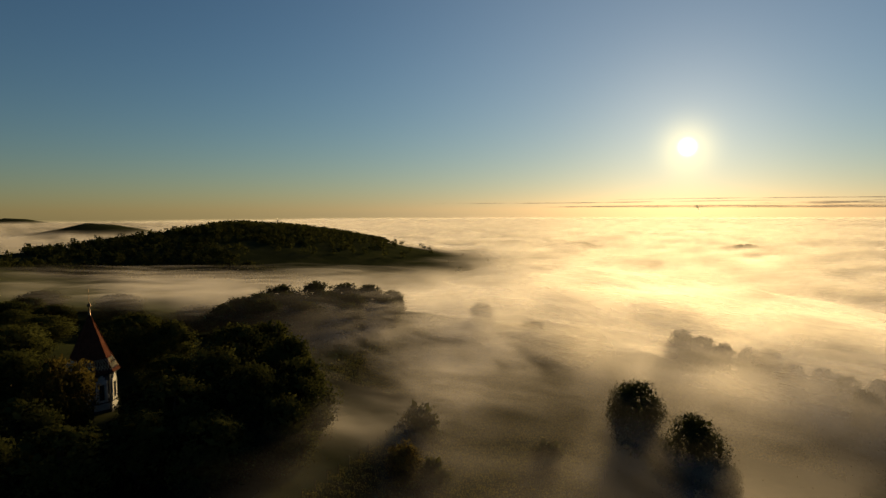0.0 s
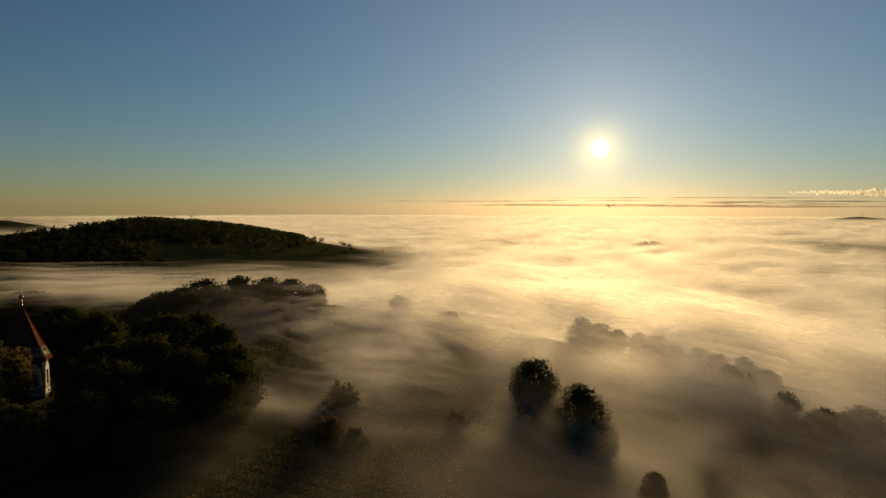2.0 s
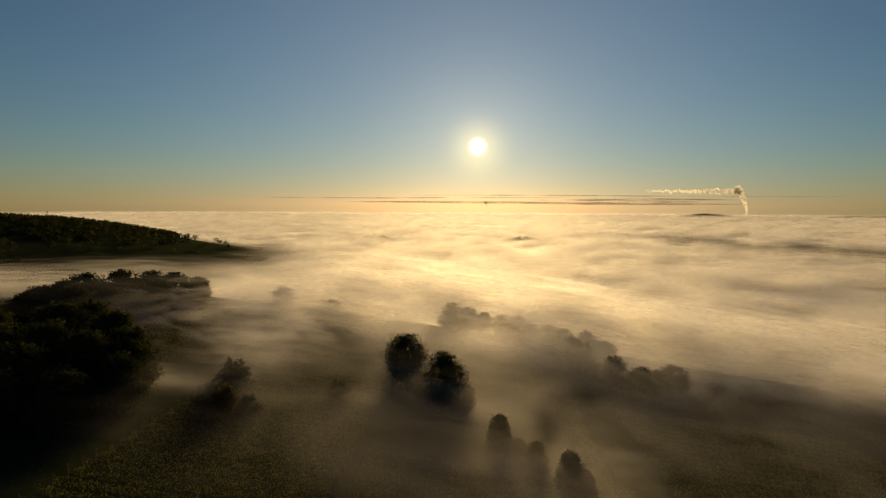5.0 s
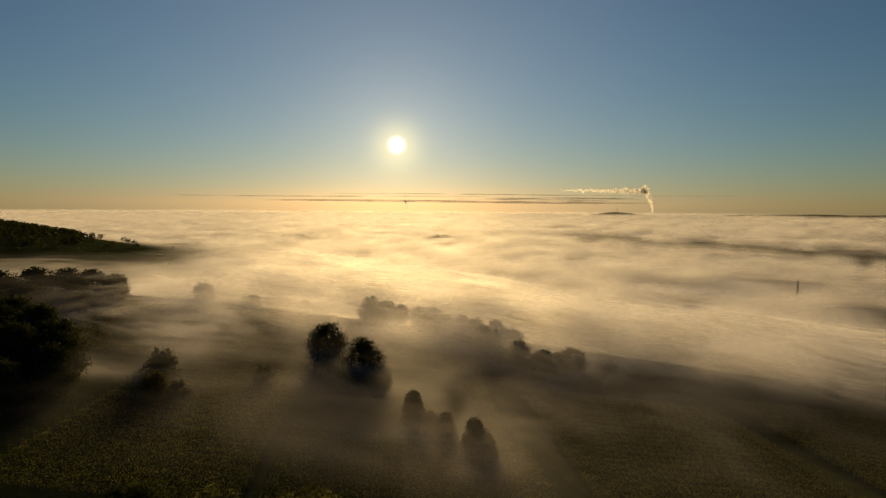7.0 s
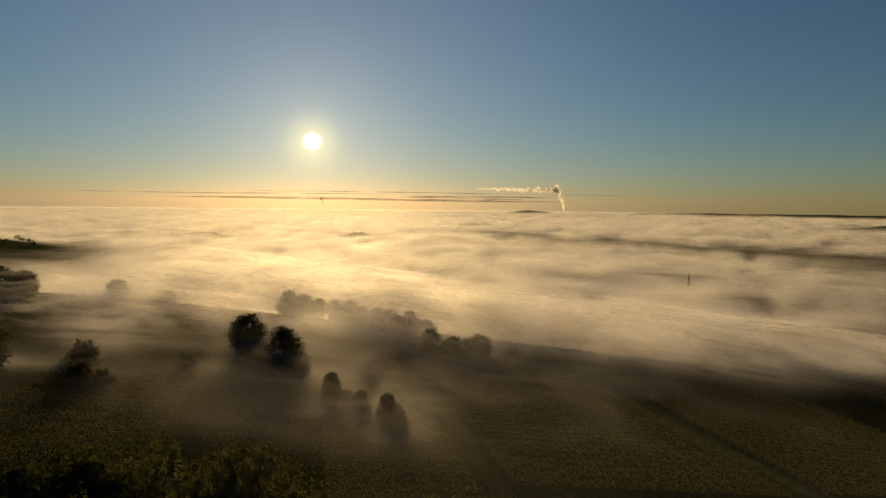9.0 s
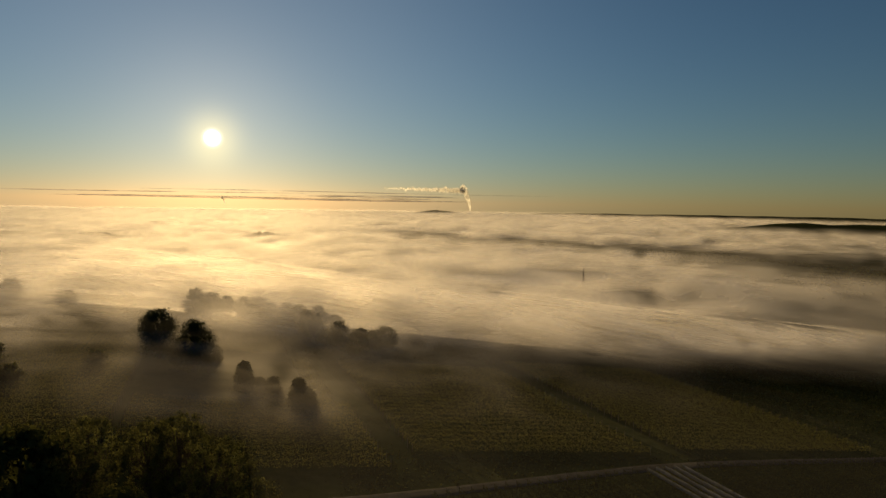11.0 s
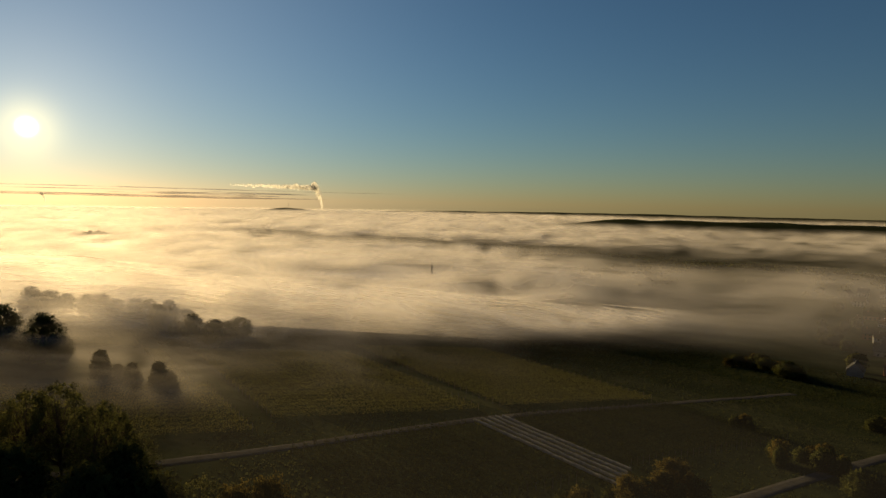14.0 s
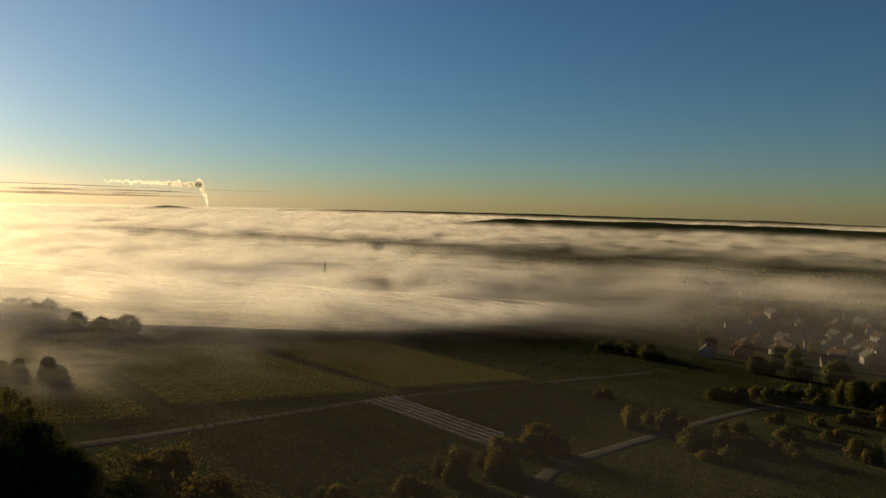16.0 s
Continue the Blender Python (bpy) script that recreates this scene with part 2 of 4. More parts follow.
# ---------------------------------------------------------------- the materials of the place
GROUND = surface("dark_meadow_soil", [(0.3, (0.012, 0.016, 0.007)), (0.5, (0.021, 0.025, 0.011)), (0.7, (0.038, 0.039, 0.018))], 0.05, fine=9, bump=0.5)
WOODS = surface("far_forest_canopy", [(0.3, (0.012, 0.018, 0.008)), (0.7, (0.045, 0.055, 0.022))], 0.06, fine=8, bump=0.6)
BARK = surface("bark", [(0.3, (0.03, 0.022, 0.015)), (0.7, (0.09, 0.07, 0.05))], 1.5, bump=0.6)
LEAF = leaf_material("leaves_dark_green", (0.02, 0.024, 0.008), (0.06, 0.062, 0.018), 0.2)
LEAF_AUTUMN = leaf_material("leaves_autumn", (0.028, 0.022, 0.007), (0.1, 0.078, 0.02), 0.3)
LEAF_OLIVE = leaf_material("leaves_olive", (0.032, 0.036, 0.013), (0.09, 0.087, 0.028), 0.35)
LEAF_VINE = leaf_material("vine_leaves", (0.06, 0.062, 0.016), (0.105, 0.095, 0.025), 0.42)
FOG_SEA = fog_material("valley_mist", 0.0135, 0.33, 0.65)
FOG_HAZE = fog_material("slope_haze", 0.012, 0.2, 0.6, 2.0)
FOG_VEIL = fog_material("hillside_mist", 0.032, 0.34, 0.68, 2.0, gloss=0.9, relief_strength=0.03)


# ---------------------------------------------------------------- ground
xs = graded(-4950, 4950, -260, 420, 5, 1.1, 140)
ys = graded(-1200, 4950, -140, 480, 5, 1.1, 140)
v, f = grid_sheet(xs, ys, ground_z)
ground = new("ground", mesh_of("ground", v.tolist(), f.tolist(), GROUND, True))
tagged(ground, "dark grassy hillside falling to a misty valley with far hills", "ground", kind="structure")


# ---------------------------------------------------------------- mist
def sea_z(x, y):
    """The level of the sea of fog, which closes the valley."""
    r = np.hypot(x, y)
    roll = (fbm(x / 700 + 5, y / 420 + 2, 2) - 0.5) * 8
    heap = (fbm(x / 150 + 1, y / 110 + 4, 2) - 0.5) * 8 * (1 - 0.6 * smooth(1500, 3500, r))
    bank = 7 * np.exp(-((r - 640) / 130) ** 2) * smooth(60, 250, x)
    return -17 + roll + heap + bank + 4 * smooth(1500, 4900, r)


def mist_layer(name, xs, ys, zf, dens, mat, label):
    v, f = grid_sheet(xs, ys, zf)
    d = dens(v[:, 0], v[:, 1], v[:, 2])
    keep = d[f].max(1) > 0.004
    f = f[keep]
    used = np.unique(f)
    index = np.full(len(v), -1)
    index[used] = np.arange(len(used))
    v, d, f = v[used], d[used], index[f]
    me = mesh_of(name, v.tolist(), f.tolist(), mat, True)
    at = me.attributes.new("mist_depth", "FLOAT", "POINT")
    at.data.foreach_set("value", d.astype(np.float32))
    return tagged(new(name, me), label, "fog", kind="stuff")


sx = graded(-4880, 4880, -300, 1050, 12, 1.1, 110)
sy = graded(-300, 4880, 40, 1300, 12, 1.1, 110)


def rim(x, y):
    """Open only within the far rim of the valley, thinner towards the village and over the wooded rise."""
    r = np.hypot(x, y + 80)
    bearing = np.degrees(np.arctan2(x, y + 80))
    clear = smooth(-70, 130, y - 110 - 0.3 * (x - 200))
    right = smooth(24, 58, bearing)
    thin = 1 - 0.45 * right * (1 - smooth(1150, 1500, r))
    thin = thin * (1 - 0.8 * right * (1 - smooth(400, 640, r)))
    thin = thin * (1 - 0.78 * smooth(8, 40, bearing) * ridge(x, y, 1.0) - 0.5 * (1 - smooth(8, 40, bearing)) * ridge(x, y, 1.0))
    thin = thin * (1 - 0.78 * smooth(30, 48, -bearing)) * (1 - 0.78 * smooth(20, 62, bearing))
    return thin * (r < 4900) * smooth(-260, 60, y + 0.35 * x) * (0.12 + 0.88 * np.maximum(clear, np.maximum(smooth(650, 1000, r), smooth(460, 600, x))))


for k, (up, strength) in enumerate([(0, 1.0), (2.0, 0.7), (4.0, 0.55), (6.5, 0.42), (9.0, 0.3), (12.0, 0.2), (15.0, 0.12)]):
    def sheet(x, y, up=up, k=k):
        return sea_z(x, y) + up + (vnoise(x / 160 + 7 * k, y / 120 + 3 * k) - 0.5) * 1.6

    def dens(x, y, z, strength=strength, up=up):
        deep = smooth(-1.0, 8.0 + 7 * smooth(350, 600, np.hypot(x, y)), z - ground_z(x, y))
        return strength * deep * rim(x, y)

    mist_layer("fog_bank", sx, sy, sheet, dens, FOG_SEA, "pale cream fog bank filling the valley, lit by the low sun")

def veil_base(x, y):
    """Where the slope falls away the mist lies on, sinking only slowly into the valley."""
    q = y - 205 + 0.15 * np.clip(x, 0, 200) + 0.3 * np.clip(-60 - x, 0, 200)
    return 21.5 - 0.125 * softmax(x, -112, 12) - 0.03 * y - 0.05 * softmax(q, 0, 40)


vx = np.arange(-270, 420, 5.0)
vy = np.arange(-10, 460, 5.0)
for k, (up, near_part, far_part) in enumerate([(1.9, 0.17, 0.34), (3.0, 0.17, 0.34), (4.2, 0.15, 0.34), (5.6, 0.13, 0.34), (7.2, 0.11, 0.36), (8.8, 0.085, 0.38), (10.2, 0.05, 0.4), (11.6, 0.0, 0.4), (13.2, 0.0, 0.34)]):
    def sheet(x, y, up=up, k=k):
        deepen = 0.8 + 0.75 * smooth(115, 205, y) * smooth(-95, -55, x)
        return np.maximum(slope_z(x, y), veil_base(x, y)) + up * deepen + (fbm(x / 44 + 5 * k, y / 44 + 9 * k, 2) - 0.5) * (1.8 + 0.25 * up) * (1 - 0.6 * smooth(60, 140, x))

    def dens(x, y, z, near_part=near_part, far_part=far_part, up=up):
        # the mist lies level while the slope falls, so its upper layers reach further uphill
        yu = y + 4.6 * up * smooth(65, 130, x)
        near = near_part * ((0.08 + 0.05 * smooth(5, 25, x)) * smooth(30, 65, y) + 0.7 * smooth(98, 170, y) + 1.15 * smooth(62, 98, y) * (1 - smooth(-50, -24, x)) + 0.28 * np.exp(-((x - 2) / 26) ** 2 - ((y - 92) / 15) ** 2) + 0.24 * np.exp(-((x - 14) / 20) ** 2 - ((y - 64) / 14) ** 2))
        down = near + far_part * smooth(115, 190, yu - 0.12 * x) * (1 + 0.2 * smooth(150, 200, y)) * (0.6 + 0.4 * smooth(-75, -20, x))
        east = 1 - smooth(0, 170, x - 1.2 * np.maximum(yu - 105, 0.5 * (yu - 70)) - 110 * smooth(150, 240, yu))
        west = np.maximum(smooth(-100, -56, x + 0.25 * (y - 150) * (y < 150)), (0.4 + 0.35 * smooth(-100, -60, x)) * smooth(112, 160, y + 0.15 * (x + 100)))
        edge = smooth(-262, -200, x) * (1 - smooth(380, 414, x)) * smooth(-10, 20, y) * (1 - smooth(230 - 50 * smooth(60, 140, x), 450 - 60 * smooth(60, 140, x), y)) * (1 - 0.9 * smooth(185, 270, y) * (1 - smooth(-120, -50, x)))
        return down * east * west * edge * (z > ground_z(x, y))

    mist_layer("fog_veil", vx, vy, sheet, dens, FOG_VEIL, "thin torn mist drifting over the vineyard slope")


hx, hy = np.arange(-120, 960, 14.0), np.arange(-100, 470, 14.0)
for k, (up, near_part, far_part) in enumerate([(7.0, 0.0022, 0.05), (11.0, 0.0022, 0.05), (16.0, 0.0018, 0.038)]):
    def sheet(x, y, up=up, k=k):
        return np.maximum(slope_z(x, y), -30) + up + (vnoise(x / 90 + 4 * k, y / 90 + 6 * k) - 0.5) * 2.0

    def dens(x, y, z, near_part=near_part, far_part=far_part):
        edge = smooth(-118, -95, x) * (1 - 0.6 * (1 - smooth(-75, -10, x)) * smooth(60, 110, y)) * (1 - smooth(800, 950, x)) * smooth(-95, -60, y) * (1 - smooth(300, 460, y))
        d = near_part + (far_part - near_part) * smooth(82, 180, y) * (1 + 0.5 * smooth(40, 120, x)) + 0.0035 * smooth(0, 25, x) * (1 - smooth(80, 140, x)) * (1 - smooth(20, 75, y)) + 0.4 * far_part * smooth(210, 400, x)
        return d * edge * (z > ground_z(x, y)) * (z < 56)

    mist_layer("haze", hx, hy, sheet, dens, FOG_HAZE, "thin warm haze hanging over the vineyard slope")


# ---------------------------------------------------------------- trees
def tube(verts, faces, pts, radii, sides=6):
    """Adds a tapered tube along pts to the lists."""
    start = len(verts)
    pts = [Vector(p) for p in pts]
    for i, (p, r) in enumerate(zip(pts, radii)):
        d = (pts[min(i + 1, len(pts) - 1)] - pts[max(i - 1, 0)]).normalized()
        a = d.orthogonal().normalized()
        b = d.cross(a)
        for k in range(sides):
            w = 2 * math.pi * k / sides
            verts.append(tuple(p + (a * math.cos(w) + b * math.sin(w)) * r))
    for i in range(len(pts) - 1):
        for k in range(sides):
            o, q = start + i * sides, start + (i + 1) * sides
            faces.append((o + k, o + (k + 1) % sides, q + (k + 1) % sides, q + k))


def leaf_quads(rng, centres, spread, size):
    """Small folded leaf sprays round the centres, as loose quads."""
    n = len(centres)
    c = centres + np.clip(rng.normal(size=(n, 3)), -1.5, 1.5) * spread
    a = rng.normal(size=(n, 3))
    a /= np.linalg.norm(a, axis=1)[:, None]
    b = np.cross(a, rng.normal(size=(n, 3)))
    b /= np.linalg.norm(b, axis=1)[:, None]
    s = size * (0.6 + 0.8 * rng.rand(n))[:, None]
    a, b = a * s, b * s * 0.62
    v = np.stack([c - a, c + b * 0.9, c + a, c - b], 1).reshape(-1, 3)
    f = np.arange(4 * n).reshape(n, 4)
    return v, f


def leafy_mesh(name, v, f, mat, outward):
    """A mesh of loose leaf quads, each turned to face outwards and shaded as part of the rounded mass it belongs to."""
    q = v.reshape(-1, 4, 3)
    g = np.cross(q[:, 1] - q[:, 0], q[:, 2] - q[:, 0])
    o = outward.reshape(-1, 4, 3)
    flip = (g * o.mean(1)).sum(1) < 0
    f = np.where(flip[:, None], f[:, ::-1], f)
    me = mesh_of(name, v.tolist(), f.tolist(), mat, True)
    g = np.where(flip[:, None], -g, g)
    g /= np.linalg.norm(g, axis=1)[:, None] + 1e-9
    n = o / (np.linalg.norm(o, axis=2)[:, :, None] + 1e-9) + 0.35 * g[:, None]
    n = (n / np.linalg.norm(n, axis=2)[:, :, None]).reshape(-1, 3)
    me.normals_split_custom_set_from_vertices(n.tolist())
    return me


def build_tree(kind, seed, height, radius, low=0.25, clumps=150, leaves=60, leaf=0.2, mat=None, open_crown=0.0, cone=0.0, uneven=0.3, label="", category="tree"):
    """A tree: tapered trunk with limbs, and a crown of many leaf clumps with an uneven outline."""
    rng = np.random.RandomState(seed)
    top = new(kind)
    tv, tf = [], []
    lean = rng.normal(size=2) * 0.04 * height
    trunk = [(lean[0] * s * s, lean[1] * s * s, height * 0.86 * s - (0.6 if s == 0 else 0)) for s in np.linspace(0, 1, 7)]
    r0 = (0.028 * height + 0.05) * (1 - 0.55 * open_crown)
    tube(tv, tf, trunk, [r0 * (1.25 - s) + 0.02 for s in np.linspace(0, 1, 7)], 8)
    centres = []
    base_z, mid = height * low, height * (0.5 + low * 0.5)
    lobes = rng.normal(size=(7, 3))
    lobes /= np.linalg.norm(lobes, axis=1)[:, None]
    for i in range(clumps):
        q = rng.rand() ** 0.9
        w = rng.rand() * 2 * math.pi
        d = np.array([math.cos(w), math.sin(w), 2 * q - 1])
        prof = max(0.0, 1 - (max(0.0, q - 0.42) / 0.58) ** 2.3) ** 0.5 * (0.74 + 0.26 * min(1.0, q / 0.4))
        lump = 0.8 - 0.14 * uneven + (0.24 + 0.26 * uneven) * max(0.0, float((lobes @ (d / np.linalg.norm(d))).max())) ** 3 + 0.07 * rng.normal()
        r = radius * (prof * lump * (0.45 + 0.55 * rng.rand() ** 0.3) + 0.04) * (1 - cone * q)
        z = base_z + q * (height - base_z) * (0.93 + 0.07 * lump)
        centres.append((d[0] * r + lean[0] * 0.5, d[1] * r + lean[1] * 0.5, min(z, height - 0.1)))
    centres = np.array(centres)
    for i in rng.permutation(clumps)[: clumps if open_crown else max(10, clumps // 3)]:
        c = centres[i]
        s = float(np.clip((c[2] / height) * 0.62, 0.15, 0.8))
        p0 = (lean[0] * s * s, lean[1] * s * s, height * 0.86 * s)
        p1 = tuple((np.array(p0) * 0.45 + c * 0.55) + np.array([0, 0, -0.03 * height]) + rng.normal(size=3) * 0.1)
        tube(tv, tf, [p0, p1, tuple(c)], [r0 * 0.42 * (1.1 - s), r0 * 0.25 * (1.1 - s), 0.02], 5)
    part_mesh("trunk", mesh_of("trunk", tv, tf, BARK, True), top)
    cl = np.repeat(centres, int(leaves), axis=0)
    size = radius * (0.15 - 0.05 * open_crown)
    v, f = leaf_quads(rng, cl, size * (1 - 0.2 * open_crown), leaf)
    if not open_crown:
        # the shaded heart of the crown, where leaf lies behind leaf
        inner = centres * np.array([0.72, 0.72, 0.93]) + np.array([0, 0, 0.04 * height])
        v2, f2 = leaf_quads(rng, np.repeat(inner, 5, axis=0), size, leaf * 3.0)
        v, f = np.concatenate([v, v2]), np.concatenate([f, f2 + len(v)])
    heart = np.array([lean[0] * 0.5, lean[1] * 0.5, height * 0.42])
    out = (v - heart) * np.array([1 / radius, 1 / radius, 1.6 / height])
    part_mesh("crown", leafy_mesh("crown", v, f, mat or LEAF, out), top)
    top["crown_radius"], top["tree_height"] = radius, height
    return tagged(top, label, category)


used_once = set()


def plant(proto, x, y, height, radius, turn=None, group="", label="", sink=0.15):
    """Sets a tree of that height and crown radius on the ground; the prototype itself is used for the first."""
    w, h = radius / proto["crown_radius"], height / proto["tree_height"]
    turn = (x * 37.7 + y * 91.3) % 360 if turn is None else turn
    m = pose(x, y, gz(x, y) - sink, 0, 0, turn) @ Matrix.Diagonal((w, w, h, 1))
    if proto.name in used_once:
        ob = copy_thing(proto, Matrix.Identity(4))
    else:
        used_once.add(proto.name)
        ob = proto
    ob.matrix_basis = m
    return tagged(ob, label, "", group)


LABEL_DARK = "dark broad leafy tree in the wood on the misty hillside"
oak_a = build_tree("tree", 11, 12.0, 5.0, 0.08, 130, 38, 0.24, label=LABEL_DARK)
oak_b = build_tree("tree", 23, 11.0, 5.5, 0.05, 135, 38, 0.25, label=LABEL_DARK)
oak_c = build_tree("tree", 37, 13.0, 4.4, 0.1, 125, 38, 0.24, label=LABEL_DARK)
autumn = build_tree("tree", 41, 8.0, 4.4, 0.06, 100, 40, 0.21, mat=LEAF_AUTUMN, uneven=0.8, label="rounded tree turning yellow-brown beside the vineyard")
lacy = build_tree("tree", 53, 12.0, 3.6, 0.2, 130, 44, 0.14, uneven=0.9, open_crown=1.0, mat=LEAF_OLIVE, label="slender half-bare tree with an open lacy crown")
narrow = build_tree("tree", 61, 7.0, 2.0, 0.02, 140, 60, 0.12, cone=0.6, uneven=0.9, label="narrow dark tree standing in the vineyard")
shrub = build_tree("shrub", 71, 3.2, 2.6, 0.0, 44, 34, 0.17, uneven=1.0, label="low dark shrub at the edge of the field", category="shrub")
shrub_b = build_tree("shrub", 79, 3.0, 2.4, 0.0, 44, 34, 0.17, mat=LEAF_AUTUMN, uneven=1.0, label="low yellowish shrub beside the track", category="shrub")

fine_a = build_tree("tree", 103, 11.0, 4.6, 0.12, 190, 80, 0.14, uneven=0.7, label="dark leafy tree rising from the mist")
fine_b = build_tree("tree", 107, 11.0, 4.8, 0.12, 200, 80, 0.14, uneven=0.7, label="dark leafy tree rising from the mist")
far_tree = build_tree("tree", 91, 8.0, 4.0, 0.05, 60, 20, 0.5, label="dark tree among the village houses")

# the wood round the tower
WOOD = [
    (oak_b, -180, 121, 10, 6), (oak_a, -135, 97, 8.5, 5.5), (oak_c, -190, 133, 9, 6), (oak_b, -118, 79, 9.5, 5.5), (oak_a, -160, 108, 9, 6), (oak_c, -150, 86, 9.5, 5.5),
    (oak_a, -99.5, 88.2, 9.6, 5.2), (oak_c, -92.5, 89.6, 9.2, 4.4), (oak_b, -140, 122, 8, 6), (oak_c, -124, 118, 7.5, 5), (oak_a, -158, 140, 7, 6), (oak_b, -148, 158, 6.5, 6),
    (oak_a, -109, 124.5, 7.5, 5), (oak_c, -103, 131, 9.2, 5), 
    (oak_b, -106, 144, 10, 6), (oak_a, -100.5, 152.5, 10.2, 6), (oak_b, -95, 159.5, 9.6, 5.6), (oak_c, -90, 165, 9.8, 4.6), (oak_a, -84.5, 168.5, 8.8, 4.0), (oak_c, -114, 137, 8.5, 5), (oak_b, -101, 138, 8.6, 5), (oak_a, -95, 146, 9, 5), (oak_c, -88.5, 153, 8.6, 4.6), (oak_b, -82.5, 160, 7.8, 4.2), (oak_a, -92, 133, 8, 5), (oak_b, -85, 143, 7.6, 4.6), (oak_c, -98, 126, 8.5, 5),
    (oak_a, -75, 86, 12, 5.6), (oak_b, -73, 94, 11.5, 5.4), (oak_c, -64, 85, 12.4, 5), (oak_b, -57, 79, 11, 5), (oak_a, -55.5, 74, 10.2, 4.6), (oak_c, -59, 70, 12, 5),
    (oak_b, -69, 74.5, 11, 5), (oak_a, -66.5, 63, 10, 5), (oak_c, -63.5, 54, 8.4, 5), (oak_b, -57, 58, 8.6, 5), (oak_a, -66, 46.5, 8.5, 5), (oak_b, -78, 50, 7.6, 5),
    (oak_c, -94, 61, 8.6, 5), (oak_a, -57, 60, 8, 4.4), (oak_b, -53, 68, 9.2, 4.0), (oak_b, -107, 70, 8.5, 5.5),
    (oak_a, -122, 140, 8.5, 6), (oak_b, -134, 146, 8.5, 6), (oak_c, -170, 150, 8, 6), (oak_a, -184, 162, 8.5, 7), (oak_a, -146, 134, 7.5, 6), (oak_c, -205, 150, 9, 7), (oak_b, -172, 128, 8.5, 6), (oak_a, -200, 118, 9, 6),
    (oak_b, -76.5, 68.5, 6.5, 3.6), (oak_a, -79.5, 76, 8, 4), (autumn, -81.3, 58.6, 10.2, 4.0), (oak_b, -72, 40, 8, 5), (oak_a, -86, 45, 8, 5),
]
for proto, x, y, h, r in WOOD:
    plant(proto, x, y, h * (0.68 if x < -115 else 1.0), r, group="trees of the wood")

# trees standing alone on the slope
plant(oak_b, -62.6, 187.2, 7.2, 3.6, label="small round tree alone on the misty brow")
plant(oak_c, -46, 188, 5.2, 3.4, label="faint small tree lost in the mist")
plant(fine_a, -10.4, 106, 11.6, 4.4, label="dark leafy tree rising from the mist")
plant(fine_b, -2.0, 94.8, 11.4, 4.3, label="dark leafy tree rising from the mist")
plant(fine_a, 1.2, 92, 6.6, 2.8, label="dark leafy tree rising from the mist")
plant(fine_b, -5, 98, 6.4, 3.2, label="dark leafy tree rising from the mist")
plant(autumn, -37.6, 73.6, 5.4, 2.3, label="small autumn tree among the vines")
plant(shrub, -34.5, 75.6, 3.4, 2.0)
plant(shrub, -41.4, 88.2, 5.4, 3.2)
plant(shrub, -22, 92, 3.6, 2.6)
plant(narrow, 8.7, 75.5, 6.8, 2.7)
plant(narrow, 14.3, 69.5, 5.2, 2.3)
plant(narrow, 11.6, 72.4, 4.2, 2.2)
plant(narrow, 18.6, 63, 6.6, 2.9)
plant(narrow, 20.4, 60.6, 5.0, 2.2)
# the row of trees along the foot of the slope
ROW = [
    (oak_b, -4.2, 193, 9.4, 4.2), (oak_a, 1.5, 193.5, 8.8, 4), (oak_c, 7, 194, 8, 3.4), (oak_b, 13.6, 193, 8.2, 3.2), (oak_a, 19, 192, 9, 3.6), (oak_c, 22, 176, 8.2, 3.6),
    (oak_b, 27.5, 170, 9, 3.8), (lacy, 30.5, 160, 10.4, 3.4), (oak_c, 31.8, 149, 9.6, 3.2), (oak_a, 38, 166, 9.4, 3.6), (lacy, 34, 146, 9.5, 3), (oak_b, 40, 135, 8.2, 3.6),
    (oak_c, 45.7, 130, 7.6, 3.4), (oak_a, 50.5, 133, 6.8, 3.2), (oak_b, 55.8, 137.6, 7.6, 4.0), (shrub, 36, 140, 5, 3.2), (oak_a, 33, 182, 7, 4), (oak_c, 46, 176, 6, 4), (shrub, 25, 163, 5, 3.2), (shrub, 43, 124, 4.4, 3),
]
for proto, x, y, h, r in ROW:
    plant(proto, x, y, h, r, group="trees along the foot of the slope")
# trees below the camera, at the lower corner of the vineyard
LOWER = [
    (oak_b, -22.8, 25, 6.2, 4.2), (oak_a, -26, 19, 6.6, 4.2), (oak_b, -17, 22, 5.8, 3.6), (oak_a, -16.2, 6.4, 12.6, 4.6), (lacy, -3.6, 25, 8.4, 3), (lacy, 1, 22, 7.6, 2.8), (lacy, -11, 14.5, 12, 3.2), (lacy, -4.7, 15, 11.8, 3.4),
    (lacy, -1.2, 13.5, 13.0, 3.6), (lacy, 3.6, 10, 11, 3.2), (lacy, -12.8, 9, 11.8, 3.4), (oak_c, -6.6, 0, 9, 3.6), (lacy, 6, 0, 7.4, 3), (oak_a, 4.4, -4, 9.4, 3.8), (oak_b, 6.8, -10, 7.8, 3.4),
    (lacy, 11.4, -11, 7.6, 2.6), (autumn, 15, -12, 6.6, 2.6), (autumn, 18, -13.5, 7.6, 2.4), (autumn, 18, -24, 7, 3.4), (lacy, 2, 5.5, 11.8, 3.2), (oak_c, 0, -8, 8.6, 3.6), (oak_a, 10, -20, 7, 3.4), (shrub_b, 22, -17, 4, 2.6),
    (lacy, 7, 6, 8, 2.8), (oak_b, -18, -4, 9, 4.5), (oak_a, -30, 8, 9, 4.5),
]
for proto, x, y, h, r in LOWER:
    plant(proto, x, y, h, r, group="trees at the corner of the vineyard")
